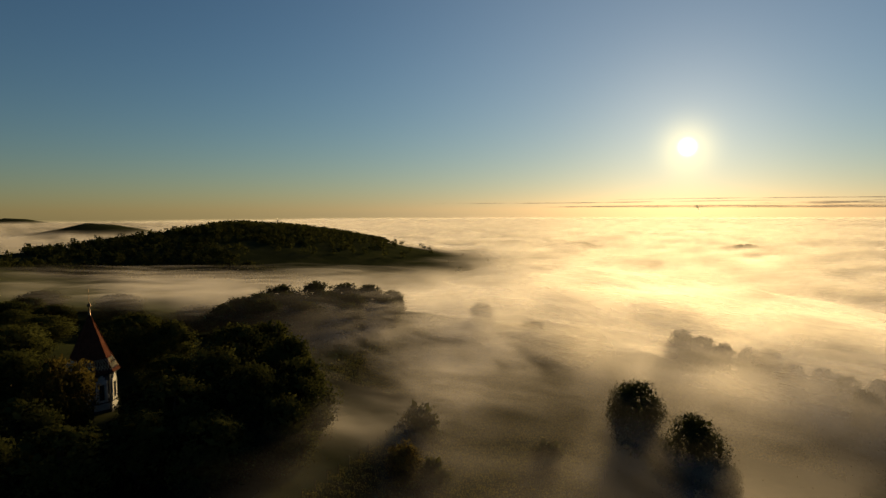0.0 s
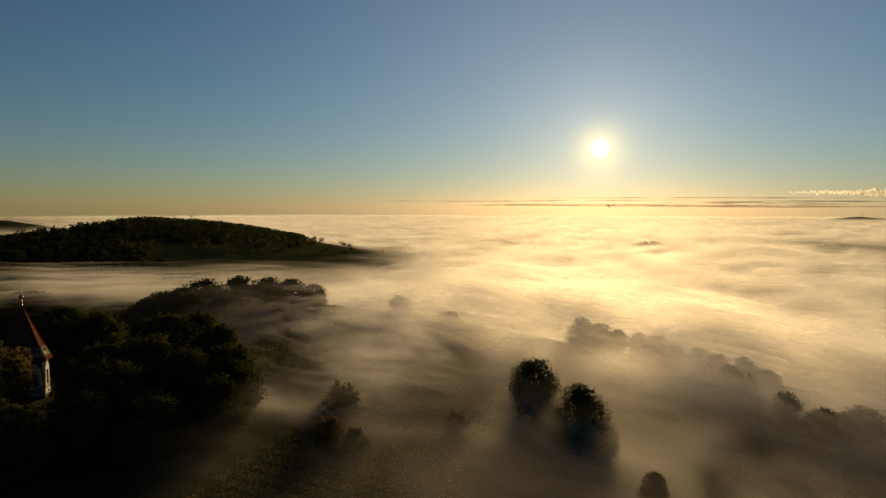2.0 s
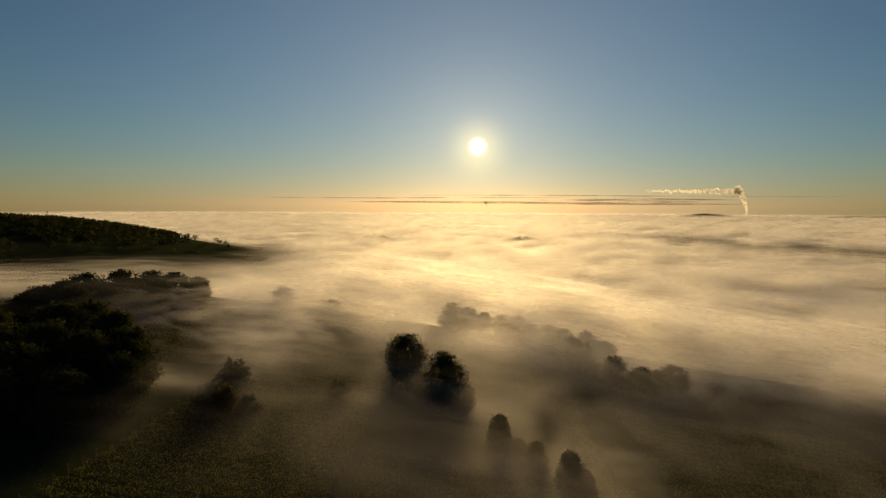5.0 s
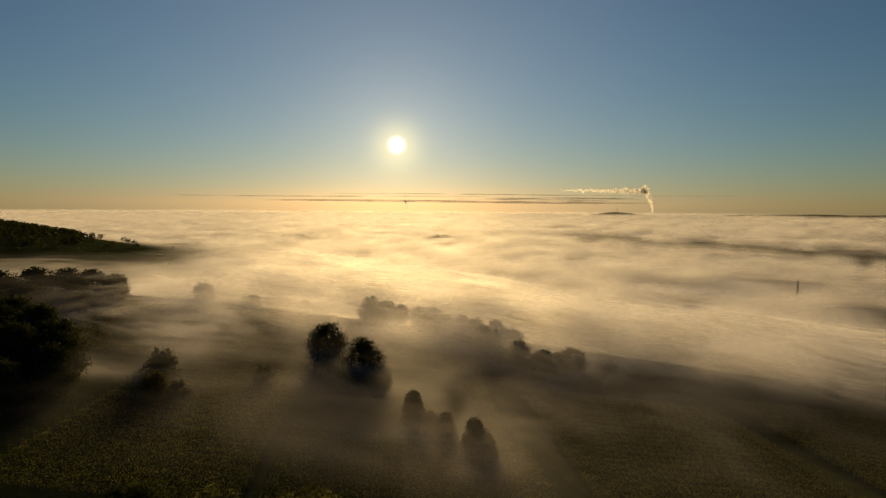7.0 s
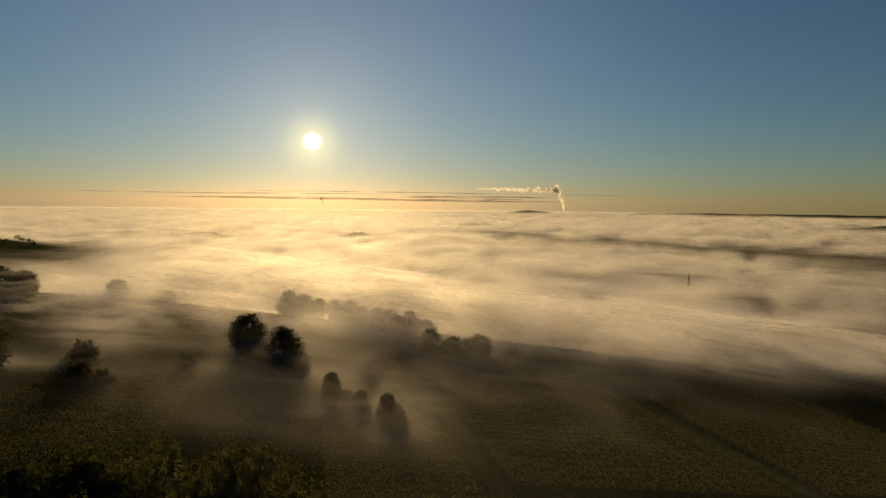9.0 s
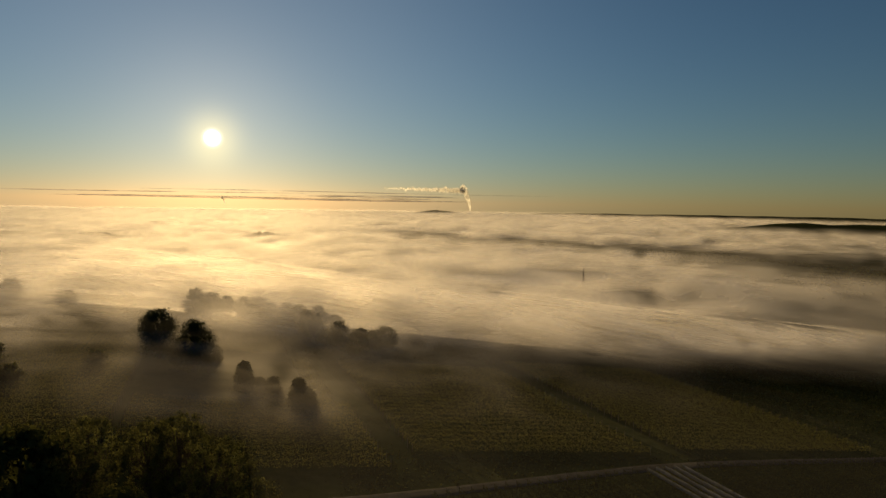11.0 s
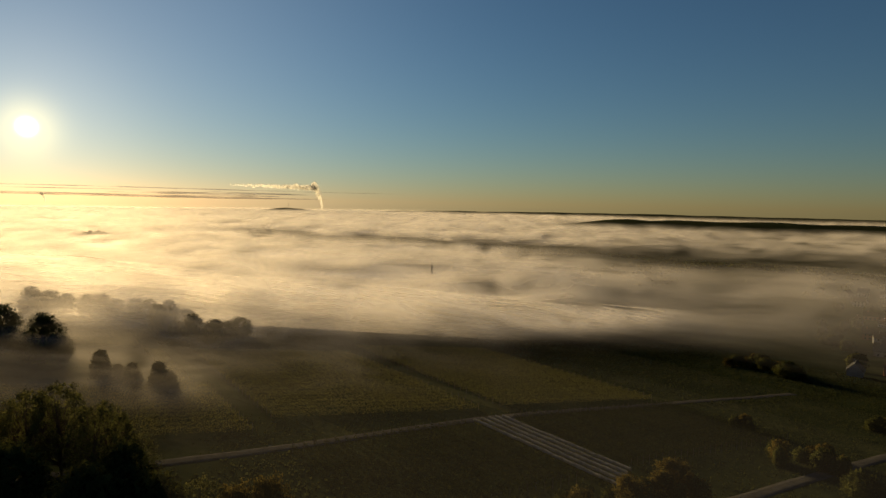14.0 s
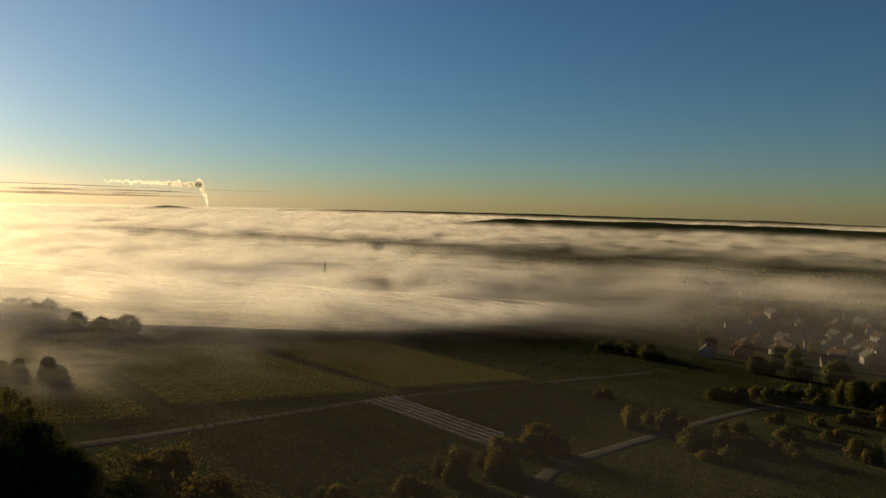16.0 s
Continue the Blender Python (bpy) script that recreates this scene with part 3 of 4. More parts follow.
EAST = [
    (shrub_b, 36.4, -22.3, 2.6, 2.4), (shrub_b, 47, -24, 2.6, 2.6), (autumn, 59.5, -21.8, 5, 2.6), (autumn, 70.6, -20.6, 5.4, 2.8), (autumn, 66.5, -23.5, 4.2, 2.4), (autumn, 87.6, -15.6, 4.8, 3.6), (shrub_b, 82.5, -17.5, 3.6, 2.6),
    (autumn, 126.8, -12.4, 4.8, 2.4), (shrub, 131.5, -19, 4.2, 3), (shrub, 136, -16.5, 3.4, 3.2), (shrub_b, 143, -13.5, 3, 3), (shrub, 124, -29, 3.8, 3.4), (shrub, 131, -33, 3.4, 3.4), (shrub_b, 138, -33, 2.6, 3), (shrub, 147, -30, 3.2, 3.4),
    (shrub, 160, -37, 3, 3.2), (shrub_b, 155, -53, 4, 2.8), (shrub, 140, -45, 3, 3.6), (shrub, 118, -40, 3, 3.4), (shrub_b, 150, 9.5, 3.4, 2.4), (shrub, 214, -12, 4.6, 4), (shrub, 224, -15, 5, 4), (shrub, 205, -6, 4.4, 4), (shrub, 233, -20, 6, 4.5),
    (oak_a, 246, -30, 9, 5), (oak_b, 259, -34, 9, 5), (shrub, 196, -2, 4, 4), (shrub_b, 178, -28, 2.6, 2.4), (shrub_b, 190, -34, 2.8, 2.4), (shrub_b, 171, -45, 3, 2.4), (shrub, 205, -40, 3.6, 3), (shrub_b, 214, -45, 3, 2.6), (shrub, 230, -42, 4, 3.4),
    (oak_c, 305, 10, 9, 5), (oak_b, 318, -4, 10, 6), (oak_a, 296, 24, 8, 5), (oak_b, 298, 92, 6, 5), (oak_a, 288, 84, 5.5, 5), (oak_c, 278, 92, 5.5, 5), (oak_b, 274, 66, 7, 6), (shrub, 165, -60, 3.5, 3), (shrub, 180, -58, 3.5, 3.4),
]
rng = np.random.RandomState(17)
for proto, x, y, h, r in EAST:
    plant(proto, x, y, h, r * 0.8, group="bushes along the eastern track")
    for k in range(2):
        a, q = rng.rand() * 2 * math.pi, 0.5 + 0.35 * rng.rand()
        plant(shrub if rng.rand() < 0.6 else shrub_b, x + 1.15 * r * math.cos(a), y + 1.15 * r * math.sin(a), h * q, r * (0.45 + 0.3 * rng.rand()), group="bushes along the eastern track")


# ---------------------------------------------------------------- far woods
def far_woods(name, places, size, label):
    """Distant tree tops, too many to count, as clumps of coarse leaf sprays."""
    rng = np.random.RandomState(len(places))
    p = np.array(places)
    c = np.repeat(p, 36, axis=0)
    off = rng.normal(size=(len(c), 3))
    off /= np.linalg.norm(off, axis=1)[:, None]
    c = c + off * (rng.rand(len(c), 1) ** 0.4) * np.array([size, size, size * 0.9]) + np.array([0, 0, size * 0.7])
    v, f = leaf_quads(rng, c, 0.3, size * 0.32)
    mid = np.repeat(p + np.array([0, 0, size * 0.3]), 36 * 4, axis=0)
    return tagged(new(name, leafy_mesh(name, v, f, LEAF, v - mid)), label, "woods", kind="stuff")


rng = np.random.RandomState(5)
spots = []
for i in range(2300):
    b, d = radians(-37.5 + rng.normal() * 9), 1000 + rng.normal() * 130
    x, y = d * math.sin(b), d * math.cos(b)
    z = gz(x, y)
    if z > 8 or rng.rand() < 0.1:
        spots.append((x, y, z + rng.rand() * 3))
far_woods("far_woods", spots, 4.2, "dark wood covering the top of a far hill")
spots = []
for i in range(1500):
    b, d = radians(-60 + rng.rand() * 27), 560 + rng.rand() * 260
    x, y = d * math.sin(b), d * math.cos(b)
    if fbm(x / 90, y / 90, 2) > 0.45:
        spots.append((x, y, gz(x, y)))
far_woods("far_woods", spots, 3.4, "dark patches of wood on the far hillside")
spots = []
for i in range(1500):
    k = min(int(rng.rand() * 4), 3)
    u, (xa, ya, wa), (xb, yb, wb) = rng.rand(), RIDGE[k], RIDGE[k + 1]
    x, y = xa + u * (xb - xa) + rng.normal() * 0.55 * wa, ya + u * (yb - ya) + rng.normal() * 0.55 * wa
    if vnoise(np.array(x / 120), np.array(y / 120)) < 0.35 or math.hypot(x, y) < 700:
        continue
    spots.append((x, y, gz(x, y) - 5))
for b0, d0, n in ((4.4, 1400, 45), (-9, 1400, 60), (-15, 1500, 50)):
    for i in range(n):
        b, d = radians(b0 + rng.normal() * 1.0), d0 + rng.normal() * 24
        spots.append((d * math.sin(b), d * math.cos(b), gz(d * math.sin(b), d * math.cos(b)) - 1))
far_woods("far_woods", spots, 5.5, "dark wooded ridge rising just out of the fog")


# ---------------------------------------------------------------- roads
GRAVEL = surface("pale_gravel_track", [(0.3, (0.026, 0.025, 0.024)), (0.7, (0.056, 0.054, 0.051))], 0.6, fine=8, bump=0.3)
GRASS = surface("grass_lane", [(0.3, (0.02, 0.023, 0.01)), (0.7, (0.045, 0.048, 0.02))], 0.4, fine=7, bump=0.5)


def ribbon(name, pts, width, mat, label, lift=0.09):
    """A track laid on the ground along a smooth line through pts."""
    p = np.array(pts, float)
    fine = np.linspace(0, len(p) - 1, (len(p) - 1) * 14 + 1)
    line = []
    for u in fine:
        i = min(int(u), len(p) - 2)
        a, b, c, d = p[max(i - 1, 0)], p[i], p[i + 1], p[min(i + 2, len(p) - 1)]
        s = u - i
        line.append(0.5 * (2 * b + (c - a) * s + (2 * a - 5 * b + 4 * c - d) * s * s + (3 * b - a - 3 * c + d) * s ** 3))
    line = np.array(line)
    g = np.gradient(line, axis=0)
    n = np.stack([-g[:, 1], g[:, 0]], -1) / np.linalg.norm(g, axis=1)[:, None]
    rows = []
    for k, (o, dz) in enumerate(((-0.6, -0.12), (-0.5, 0.0), (-0.2, 0.02), (0.2, 0.02), (0.5, 0.0), (0.6, -0.12))):
        wob = 1 + 0.12 * (vnoise(fine * 1.7 + 11 * k, fine * 0 + k) - 0.5)
        q = line + n * (o * width * wob)[:, None]
        rows.append(np.column_stack([q, ground_z(q[:, 0], q[:, 1]) + lift + dz]))
    v = np.stack(rows, 1).reshape(-1, 3)
    m = 6
    f = [(i * m + k, i * m + k + 1, (i + 1) * m + k + 1, (i + 1) * m + k) for i in range(len(line) - 1) for k in range(m - 1)]
    return tagged(new(name, mesh_of(name, v.tolist(), f, mat, True)), label, "road", kind="structure")


ROADS = [
    [(-30, 12), (13.6, 17.3), (33.4, 20.7), (61.4, 26.9), (94, 32.3), (154.4, 35.7), (230, 40)],
    [(50, -60), (62, -36), (76, -27), (90, -24), (111, -21.7), (146, -18.7), (193, -16), (223, -18), (262, -8)],
]
ribbon("road", ROADS[0], 2.6, GRAVEL, "pale gravel farm road between the vineyards")
ribbon("road", ROADS[1], 2.7, GRAVEL, "curved pale gravel track down the slope")
ribbon("road", [(45, 24), (40, 44), (32, 67), (29, 90), (28, 118)], 5.0, GRASS, "dark grass lane between vine blocks", 0.06)
ribbon("road", [(94, 35), (90.7, 58), (87, 84), (85.5, 104), (84, 130)], 5.0, GRASS, "dark grass lane between vine blocks", 0.06)
ribbon("road", [(155, 38), (156.5, 73), (154, 116), (152, 150)], 5.0, GRASS, "dark grass lane between vine blocks", 0.06)


# ---------------------------------------------------------------- grass
def grass_tufts(name, n, x0, x1, y0, y1, size, label, seed):
    """Rough grass as upright blades in tufts, too many to count."""
    rng = np.random.RandomState(seed)
    x, y = x0 + (x1 - x0) * rng.rand(n), y0 + (y1 - y0) * rng.rand(n)
    keep = rng.rand(n) < 0.25 + 0.95 * fbm(x / 14, y / 14, 3)
    for line in ROADS:
        p = np.array(line, float)
        for (xa, ya), (xb, yb) in zip(p[:-1], p[1:]):
            u = np.clip(((x - xa) * (xb - xa) + (y - ya) * (yb - ya)) / ((xb - xa) ** 2 + (yb - ya) ** 2), 0, 1)
            keep &= np.hypot(x - xa - u * (xb - xa), y - ya - u * (yb - ya)) > 1.7
    x, y = x[keep], y[keep]
    n = len(x)
    z = ground_z(x, y)
    w = rng.rand(n) * math.pi
    s = size * (0.5 + rng.rand(n))
    hgt = s * (0.7 + 0.6 * rng.rand(n))
    dx, dy = np.cos(w) * s * 0.5, np.sin(w) * s * 0.5
    lx, ly = rng.normal(size=n) * 0.25 * s, rng.normal(size=n) * 0.25 * s
    v = np.stack([np.stack([x - dx, y - dy, z - 0.05], -1), np.stack([x + dx, y + dy, z - 0.05], -1),
                  np.stack([x + dx * 1.3 + lx, y + dy * 1.3 + ly, z + hgt], -1), np.stack([x - dx * 1.3 + lx, y - dy * 1.3 + ly, z + hgt], -1)], 1).reshape(-1, 3)
    f = np.arange(4 * n).reshape(n, 4)
    return tagged(new(name, leafy_mesh(name, v, f, LEAF_GRASS, np.tile([0.0, 0.15, 1.0], (len(v), 1)))), label, "grass", kind="stuff")


LEAF_GRASS = leaf_material("rough_grass", (0.014, 0.019, 0.007), (0.042, 0.046, 0.017), 0.3)
grass_tufts("grass", 85000, 20, 330, -90, 40, 0.2, "rough dark meadow grass on the slope", 1)
grass_tufts("grass", 16000, -60, 170, 10, 130, 0.13, "dark grass between the vine blocks", 2)
grass_tufts("grass", 30000, -120, 120, 120, 215, 0.22, "rough grass on the misty brow", 3)
grass_tufts("grass", 30000, 150, 340, 30, 170, 0.3, "rough meadow grass above the village", 4)
grass_tufts("grass", 20000, -60, 60, -70, 12, 0.22, "rough grass under the trees", 5)


# ---------------------------------------------------------------- vineyards
POST = surface("weathered_post", [(0.3, (0.04, 0.033, 0.026)), (0.7, (0.11, 0.09, 0.07))], 3)
post_bm = bmesh.new()
box(post_bm, 0, 0, 0.75, 0.09, 0.09, 2.3, 0, 0.012)
post_mesh = bpy.data.meshes.new("post")
post_bm.to_mesh(post_mesh)
post_bm.free()
post_mesh.materials.append(POST)


def vine_mesh(seed, length, along_x, mat=None):
    """The foliage of one vine row: an uneven leafy hedge on the slope."""
    rng = np.random.RandomState(seed)
    mat = mat or LEAF_VINE
    n = int(length * 52)
    u = (rng.rand(n) - 0.5) * length
    bumpy = 0.88 + 0.24 * vnoise(u / 0.8 + seed * 3.3, u * 0)
    side = rng.normal(size=n) * 0.16 * bumpy
    z = 0.45 + 1.25 * rng.rand(n) ** 0.8 * bumpy
    c = np.stack([u, side, z - 0.125 * u], -1) if along_x else np.stack([side, u, z - 0.03 * u], -1)
    v, f = leaf_quads(rng, c, 0.05, 0.115)
    uu = v[:, 0] if along_x else v[:, 1]
    out = np.stack([0 * uu, v[:, 1] * 2.5, v[:, 2] + 0.125 * uu - 0.5], -1) if along_x else np.stack([v[:, 0] * 2.5, 0 * uu, v[:, 2] + 0.03 * uu - 0.5], -1)
    return leafy_mesh("foliage", v, f, mat, out)


def vine_row(mesh, x, y, length, along_x, group, label):
    top = new("vine_row")
    top.location = (x, y, gz(x, y))
    part_mesh("foliage", mesh, top)
    for s in (-0.5, 0.5):
        p = part_mesh("post", post_mesh, top)
        p.location = (s * length, 0, -0.125 * s * length) if along_x else (0, s * length, -0.03 * s * length)
    return tagged(top, label, "vine row", group)


def block_x(x0, x1, y0, y1, group, pitch=2.9, label="green vine row in leaf along the slope"):
    """Rows running east-west between x0 and x1, from y0 up to y1."""
    meshes = [vine_mesh(int(abs(x0)) + k, x1 - x0, True) for k in range(2)]
    y, k = y0, 0
    while y < y1:
        vine_row(meshes[k % 2], (x0 + x1) / 2, y, x1 - x0, True, group, label)
        y, k = y + pitch, k + 1


block_x(-46, -14, 36, 104, "western vine block")
block_x(-72, -16, 106, 168, "brow vine block")
block_x(-14, 22, 118, 160, "brow vine block")
block_x(-12, 29, 30, 66, "upper vine block")
block_x(22, 26.5, 68, 110, "upper vine block")
block_x(35, 85.5, 38, 112, "middle vine block")
block_x(93.5, 151, 40, 126, "lower vine block", label="reddish green vine row in leaf along the slope")


def road_y(x):
    return np.interp(x, [-30, 13.6, 33.4, 61.4, 94, 154.4, 230], [12, 17.3, 20.7, 26.9, 32.3, 35.7, 40])


short_rows = [vine_mesh(300 + k, 34, False, LEAF) for k in range(3)]
x, k = 32.0, 0
while x < 150:
    if not 73.5 < x < 87:
        y1 = float(road_y(x)) - 3
        vine_row(short_rows[k % 3], x, y1 - 17, 34, False, "southern vine block", "dark green vine row below the farm road")
    x, k = x + 2.1, k + 1

NET = surface("white_bird_netting", [(0.3, (0.06, 0.062, 0.066)), (0.7, (0.14, 0.143, 0.147))], 1.2, fine=5, bump=0.4)


def netting(x, y0, y1):
    """A vine row wrapped in pale netting: a long lumpy hood."""
    n = int((y1 - y0) / 0.5)
    v, prof = [], [(-0.2, 1.2), (-0.24, 1.4), (-0.17, 1.68), (0, 1.8), (0.17, 1.68), (0.24, 1.4), (0.2, 1.2)]
    zc = gz(x, (y0 + y1) / 2)
    for i in range(n + 1):
        y = y0 + (y1 - y0) * i / n
        for k, (a, b) in enumerate(prof):
            w = 1 + 0.45 * (float(vnoise(np.array(y / 0.7 + k), np.array(k + x))) - 0.5)
            v.append((a * w, y - (y0 + y1) / 2, b * (0.8 + 0.2 * w) + gz(x, y) - zc))
    m = len(prof)
    f = [(i * m + k, i * m + k + 1, (i + 1) * m + k + 1, (i + 1) * m + k) for i in range(n) for k in range(m - 1)]
    top = new("netted_vine_row")
    top.location = (x, (y0 + y1) / 2, zc)
    part_mesh("net", mesh_of("net", v, f, NET, True), top)
    part_mesh("foliage", vine_mesh(int(x), y1 - y0, False), top)
    for yy in (y0, y1):
        p = part_mesh("post", post_mesh, top)
        p.location = (0, yy - (y0 + y1) / 2, gz(x, yy) - zc)
    return tagged(top, "vine row wrapped in pale white protective netting", "vine row", "netted vine rows")


for k in range(5):
    xk = 75.6 + 2.2 * k
    netting(xk, -14 + 1.2 * k, float(road_y(xk)) - 3.2)


# ---------------------------------------------------------------- the tower
SLATE = surface("dark_slate_wall", [(0.3, (0.025, 0.026, 0.028)), (0.7, (0.06, 0.061, 0.064))], 1.2, fine=6, bump=0.5)
PLASTER = surface("pale_dressed_stone", [(0.3, (0.24, 0.24, 0.235)), (0.7, (0.4, 0.395, 0.385))], 1.6, fine=6, bump=0.3)
TILE = surface("red_clay_tile", [(0.3, (0.032, 0.013, 0.009)), (0.7, (0.07, 0.028, 0.019))], 1.5, rough=0.8, fine=6, bump=0.5, spec=0.0)
TILE_PALE = surface("pale_glazed_tile", [(0.3, (0.4, 0.36, 0.26)), (0.7, (0.6, 0.55, 0.42))], 2, rough=0.5, bump=0.2, spec=0.3)
COPPER = surface("dull_copper", [(0.3, (0.1, 0.065, 0.042)), (0.7, (0.18, 0.12, 0.08))], 3, rough=0.6, metal=0.8, bump=0.1)
DARK_GLASS = surface("dark_window_glass", [(0.3, (0.01, 0.012, 0.015)), (0.7, (0.02, 0.023, 0.027))], 2, rough=0.15, bump=0.0, spec=0.5)


def tower(x, y, top_z):
    t = new("tower")
    base_z = gz(x, y) - 0.3
    t.location = (x, y, base_z)
    H_EAVE, R = top_z - 9.8 - base_z, 3.35
    apex = top_z - 1.0 - base_z
    spin = radians(50)

    def corner(k, r, z):
        a = spin + k * math.pi / 4
        return Vector((r * math.cos(a), r * math.sin(a), z))

    bm = bmesh.new()
    rings = [[bm.verts.new(corner(k, r, z)) for k in range(8)] for r, z in ((R + 0.25, -1.5), (R + 0.25, 0.4), (R, 0.55), (R, H_EAVE + 0.4))]
    for a, b in zip(rings, rings[1:]):
        for k in range(8):
            bm.faces.new((a[k], a[(k + 1) % 8], b[(k + 1) % 8], b[k]))
    bm.faces.new(rings[-1])
    part("wall", bm, SLATE, t)
    # the steep roof: courses of tiles that overhang one another, flared at the foot
    bm = bmesh.new()
    n, last = 34, None
    for i in range(n):
        s0, s1 = i / n, (i + 1) / n
        r0 = (R + 0.35) * (1 - s0) + 0.3 * math.exp(-s0 * 9)
        r1 = (R + 0.35) * (1 - s1) + 0.3 * math.exp(-s1 * 9)
        z0, z1 = H_EAVE - 0.1 + (apex - H_EAVE) * s0, H_EAVE - 0.1 + (apex - H_EAVE) * s1
        for r, z in ((r0 + 0.04, z0), (max(r1, 0.03), z1)):
            ring = [bm.verts.new(corner(k, r, z)) for k in range(8)]
            if last:
                for k in range(8):
                    bm.faces.new((last[k], last[(k + 1) % 8], ring[(k + 1) % 8], ring[k]))
            last = ring
    roof = part("roof", bm, TILE, t, "steep red tiled pyramid roof")
    # ridge caps, and the pale zigzag band near the foot of the roof
    for k in range(8):
        bm = bmesh.new()
        v, f = [], []
        pts = []
        for s in np.linspace(0, 0.97, 24):
            r = (R + 0.35) * (1 - s) + 0.3 * math.exp(-s * 9) + 0.04
            pts.append(tuple(corner(k, r, H_EAVE - 0.08 + (apex - H_EAVE) * s)))
        tube(v, f, pts, [0.055 if i % 2 else 0.045 for i in range(24)], 6)
        part_mesh("ridge_cap", mesh_of("ridge_cap", v, f, TILE, True), roof)
    for k in range(8):
        v, f = [], []
        for row, (z0, amp) in enumerate(((0.75, 0.32), (1.05, -0.32), (1.75, 0.3))):
            pts = []
            for i in range(13):
                u = i / 12
                z = z0 + amp * (1 if i % 2 else -1)
                s = z / (apex - H_EAVE)
                r = (R + 0.35) * (1 - s) + 0.3 * math.exp(-s * 9) + 0.05
                a, b = corner(k, r, H_EAVE - 0.1 + z), corner(k + 1, r, H_EAVE - 0.1 + z)
                pts.append(tuple(a.lerp(b, 0.03 + 0.94 * u)))
            tube(v, f, pts, [0.055] * 13, 4)
        part_mesh("tile_band", mesh_of("tile_band", v, f, TILE_PALE), roof, "pale zigzag tile pattern")
    # eaves board
    bm = bmesh.new()
    rr = [[bm.verts.new(corner(k, r, z)) for k in range(8)] for r, z in ((R, H_EAVE - 0.55), (R + 0.45, H_EAVE - 0.32), (R + 0.62, H_EAVE - 0.12), (R, H_EAVE - 0.05))]
    for a, b in zip(rr, rr[1:]):
        for k in range(8):
            bm.faces.new((a[k], a[(k + 1) % 8], b[(k + 1) % 8], b[k]))
    part("eaves", bm, SLATE, t)
    # finial
    v, f = [], []
    tube(v, f, [(0, 0, apex - 0.5), (0, 0, apex + 0.6), (0, 0, apex + 0.9)], [0.22, 0.1, 0.07], 8)
    fin = part_mesh("finial", mesh_of("finial", v, f, COPPER, True), t, "copper spike with a ball")
    bm = bmesh.new()
    bmesh.ops.create_uvsphere(bm, u_segments=12, v_segments=8, radius=0.3, matrix=Matrix.Translation((0, 0, apex + 1.15)))
    part("ball", bm, COPPER, fin, "", True)
    v, f = [], []
    tube(v, f, [(0, 0, apex + 1.4), (0, 0, apex + 4.2)], [0.045, 0.02], 6)
    part_mesh("rod", mesh_of("rod", v, f, COPPER), fin)
    # windows with stepped pale surrounds, and pale panels below, on each face
    for k in range(8):
        a, b = corner(k, R, 0), corner(k + 1, R, 0)
        mid, along = (a + b) / 2, (b - a).normalized()
        ang = math.degrees(math.atan2(along.y, along.x))
        out = Vector((mid.x, mid.y, 0)).normalized()

        def at(u, z, d):
            p = mid + along * (u * 0.84) + out * d
            return p.x, p.y, z

        w = new("window")
        w.parent = t
        tagged(w, "dark window in a stepped pale stone surround")
        zc = 3.1
        bm = bmesh.new()
        box(bm, *at(0, zc, 0.0), 0.75, 0.16, 2.3, ang)
        part("pane", bm, DARK_GLASS, w)
        for u, z, sx, sz in ((-0.72, zc, 0.5, 2.7), (0.72, zc, 0.5, 2.7), (0, zc + 1.45, 1.94, 0.6), (0, zc + 2.0, 1.15, 0.5), (0, zc + 2.5, 0.5, 0.5), (0, zc - 1.4, 2.1, 0.36), (-1.02, zc - 0.7, 0.34, 0.6), (1.02, zc - 0.7, 0.34, 0.6)):
            bm = bmesh.new()
            box(bm, *at(u, z, 0.06), sx * 0.84, 0.3, sz, ang, 0.02)
            part("stone", bm, PLASTER, w)
        bm = bmesh.new()
        box(bm, *at(0, zc, 0.09), 0.06, 0.08, 1.9, ang)
        box(bm, *at(0, zc + 0.3, 0.09), 0.72, 0.08, 0.06, ang)
        part("frame", bm, SLATE, w)
        bm = bmesh.new()
        box(bm, *at(0, 0.75, 0.05), 2.25, 0.3, 1.15, ang, 0.03)
        part("panel", bm, PLASTER, t, "pale plastered panel at the foot of the wall")
        bm = bmesh.new()
        box(bm, *at(0, 1.5, 0.1), 2.64, 0.34, 0.16, ang, 0.03)
        part("string_course", bm, SLATE, t)
    return tagged(t, "octagonal slate-clad lookout tower with a steep red tiled roof", "tower")


tower(-88.1, 69.3, 46.3)


# ---------------------------------------------------------------- village
WALLS = [surface("house_wall_" + n, [(0.3, tuple(c * 0.8 for c in col)), (0.7, col)], 0.8, fine=6, bump=0.15)
         for n, col in (("white", (0.17, 0.168, 0.166)), ("cream", (0.13, 0.118, 0.103)), ("red", (0.15, 0.062, 0.042)), ("grey", (0.13, 0.132, 0.135)))]
ROOFS = [surface("house_roof_" + n, [(0.3, tuple(c * 0.7 for c in col)), (0.7, col)], 1.0, fine=6, bump=0.4, rough=0.7)
         for n, col in (("red", (0.036, 0.02, 0.017)), ("brown", (0.034, 0.026, 0.022)), ("grey", (0.046, 0.048, 0.052)))]


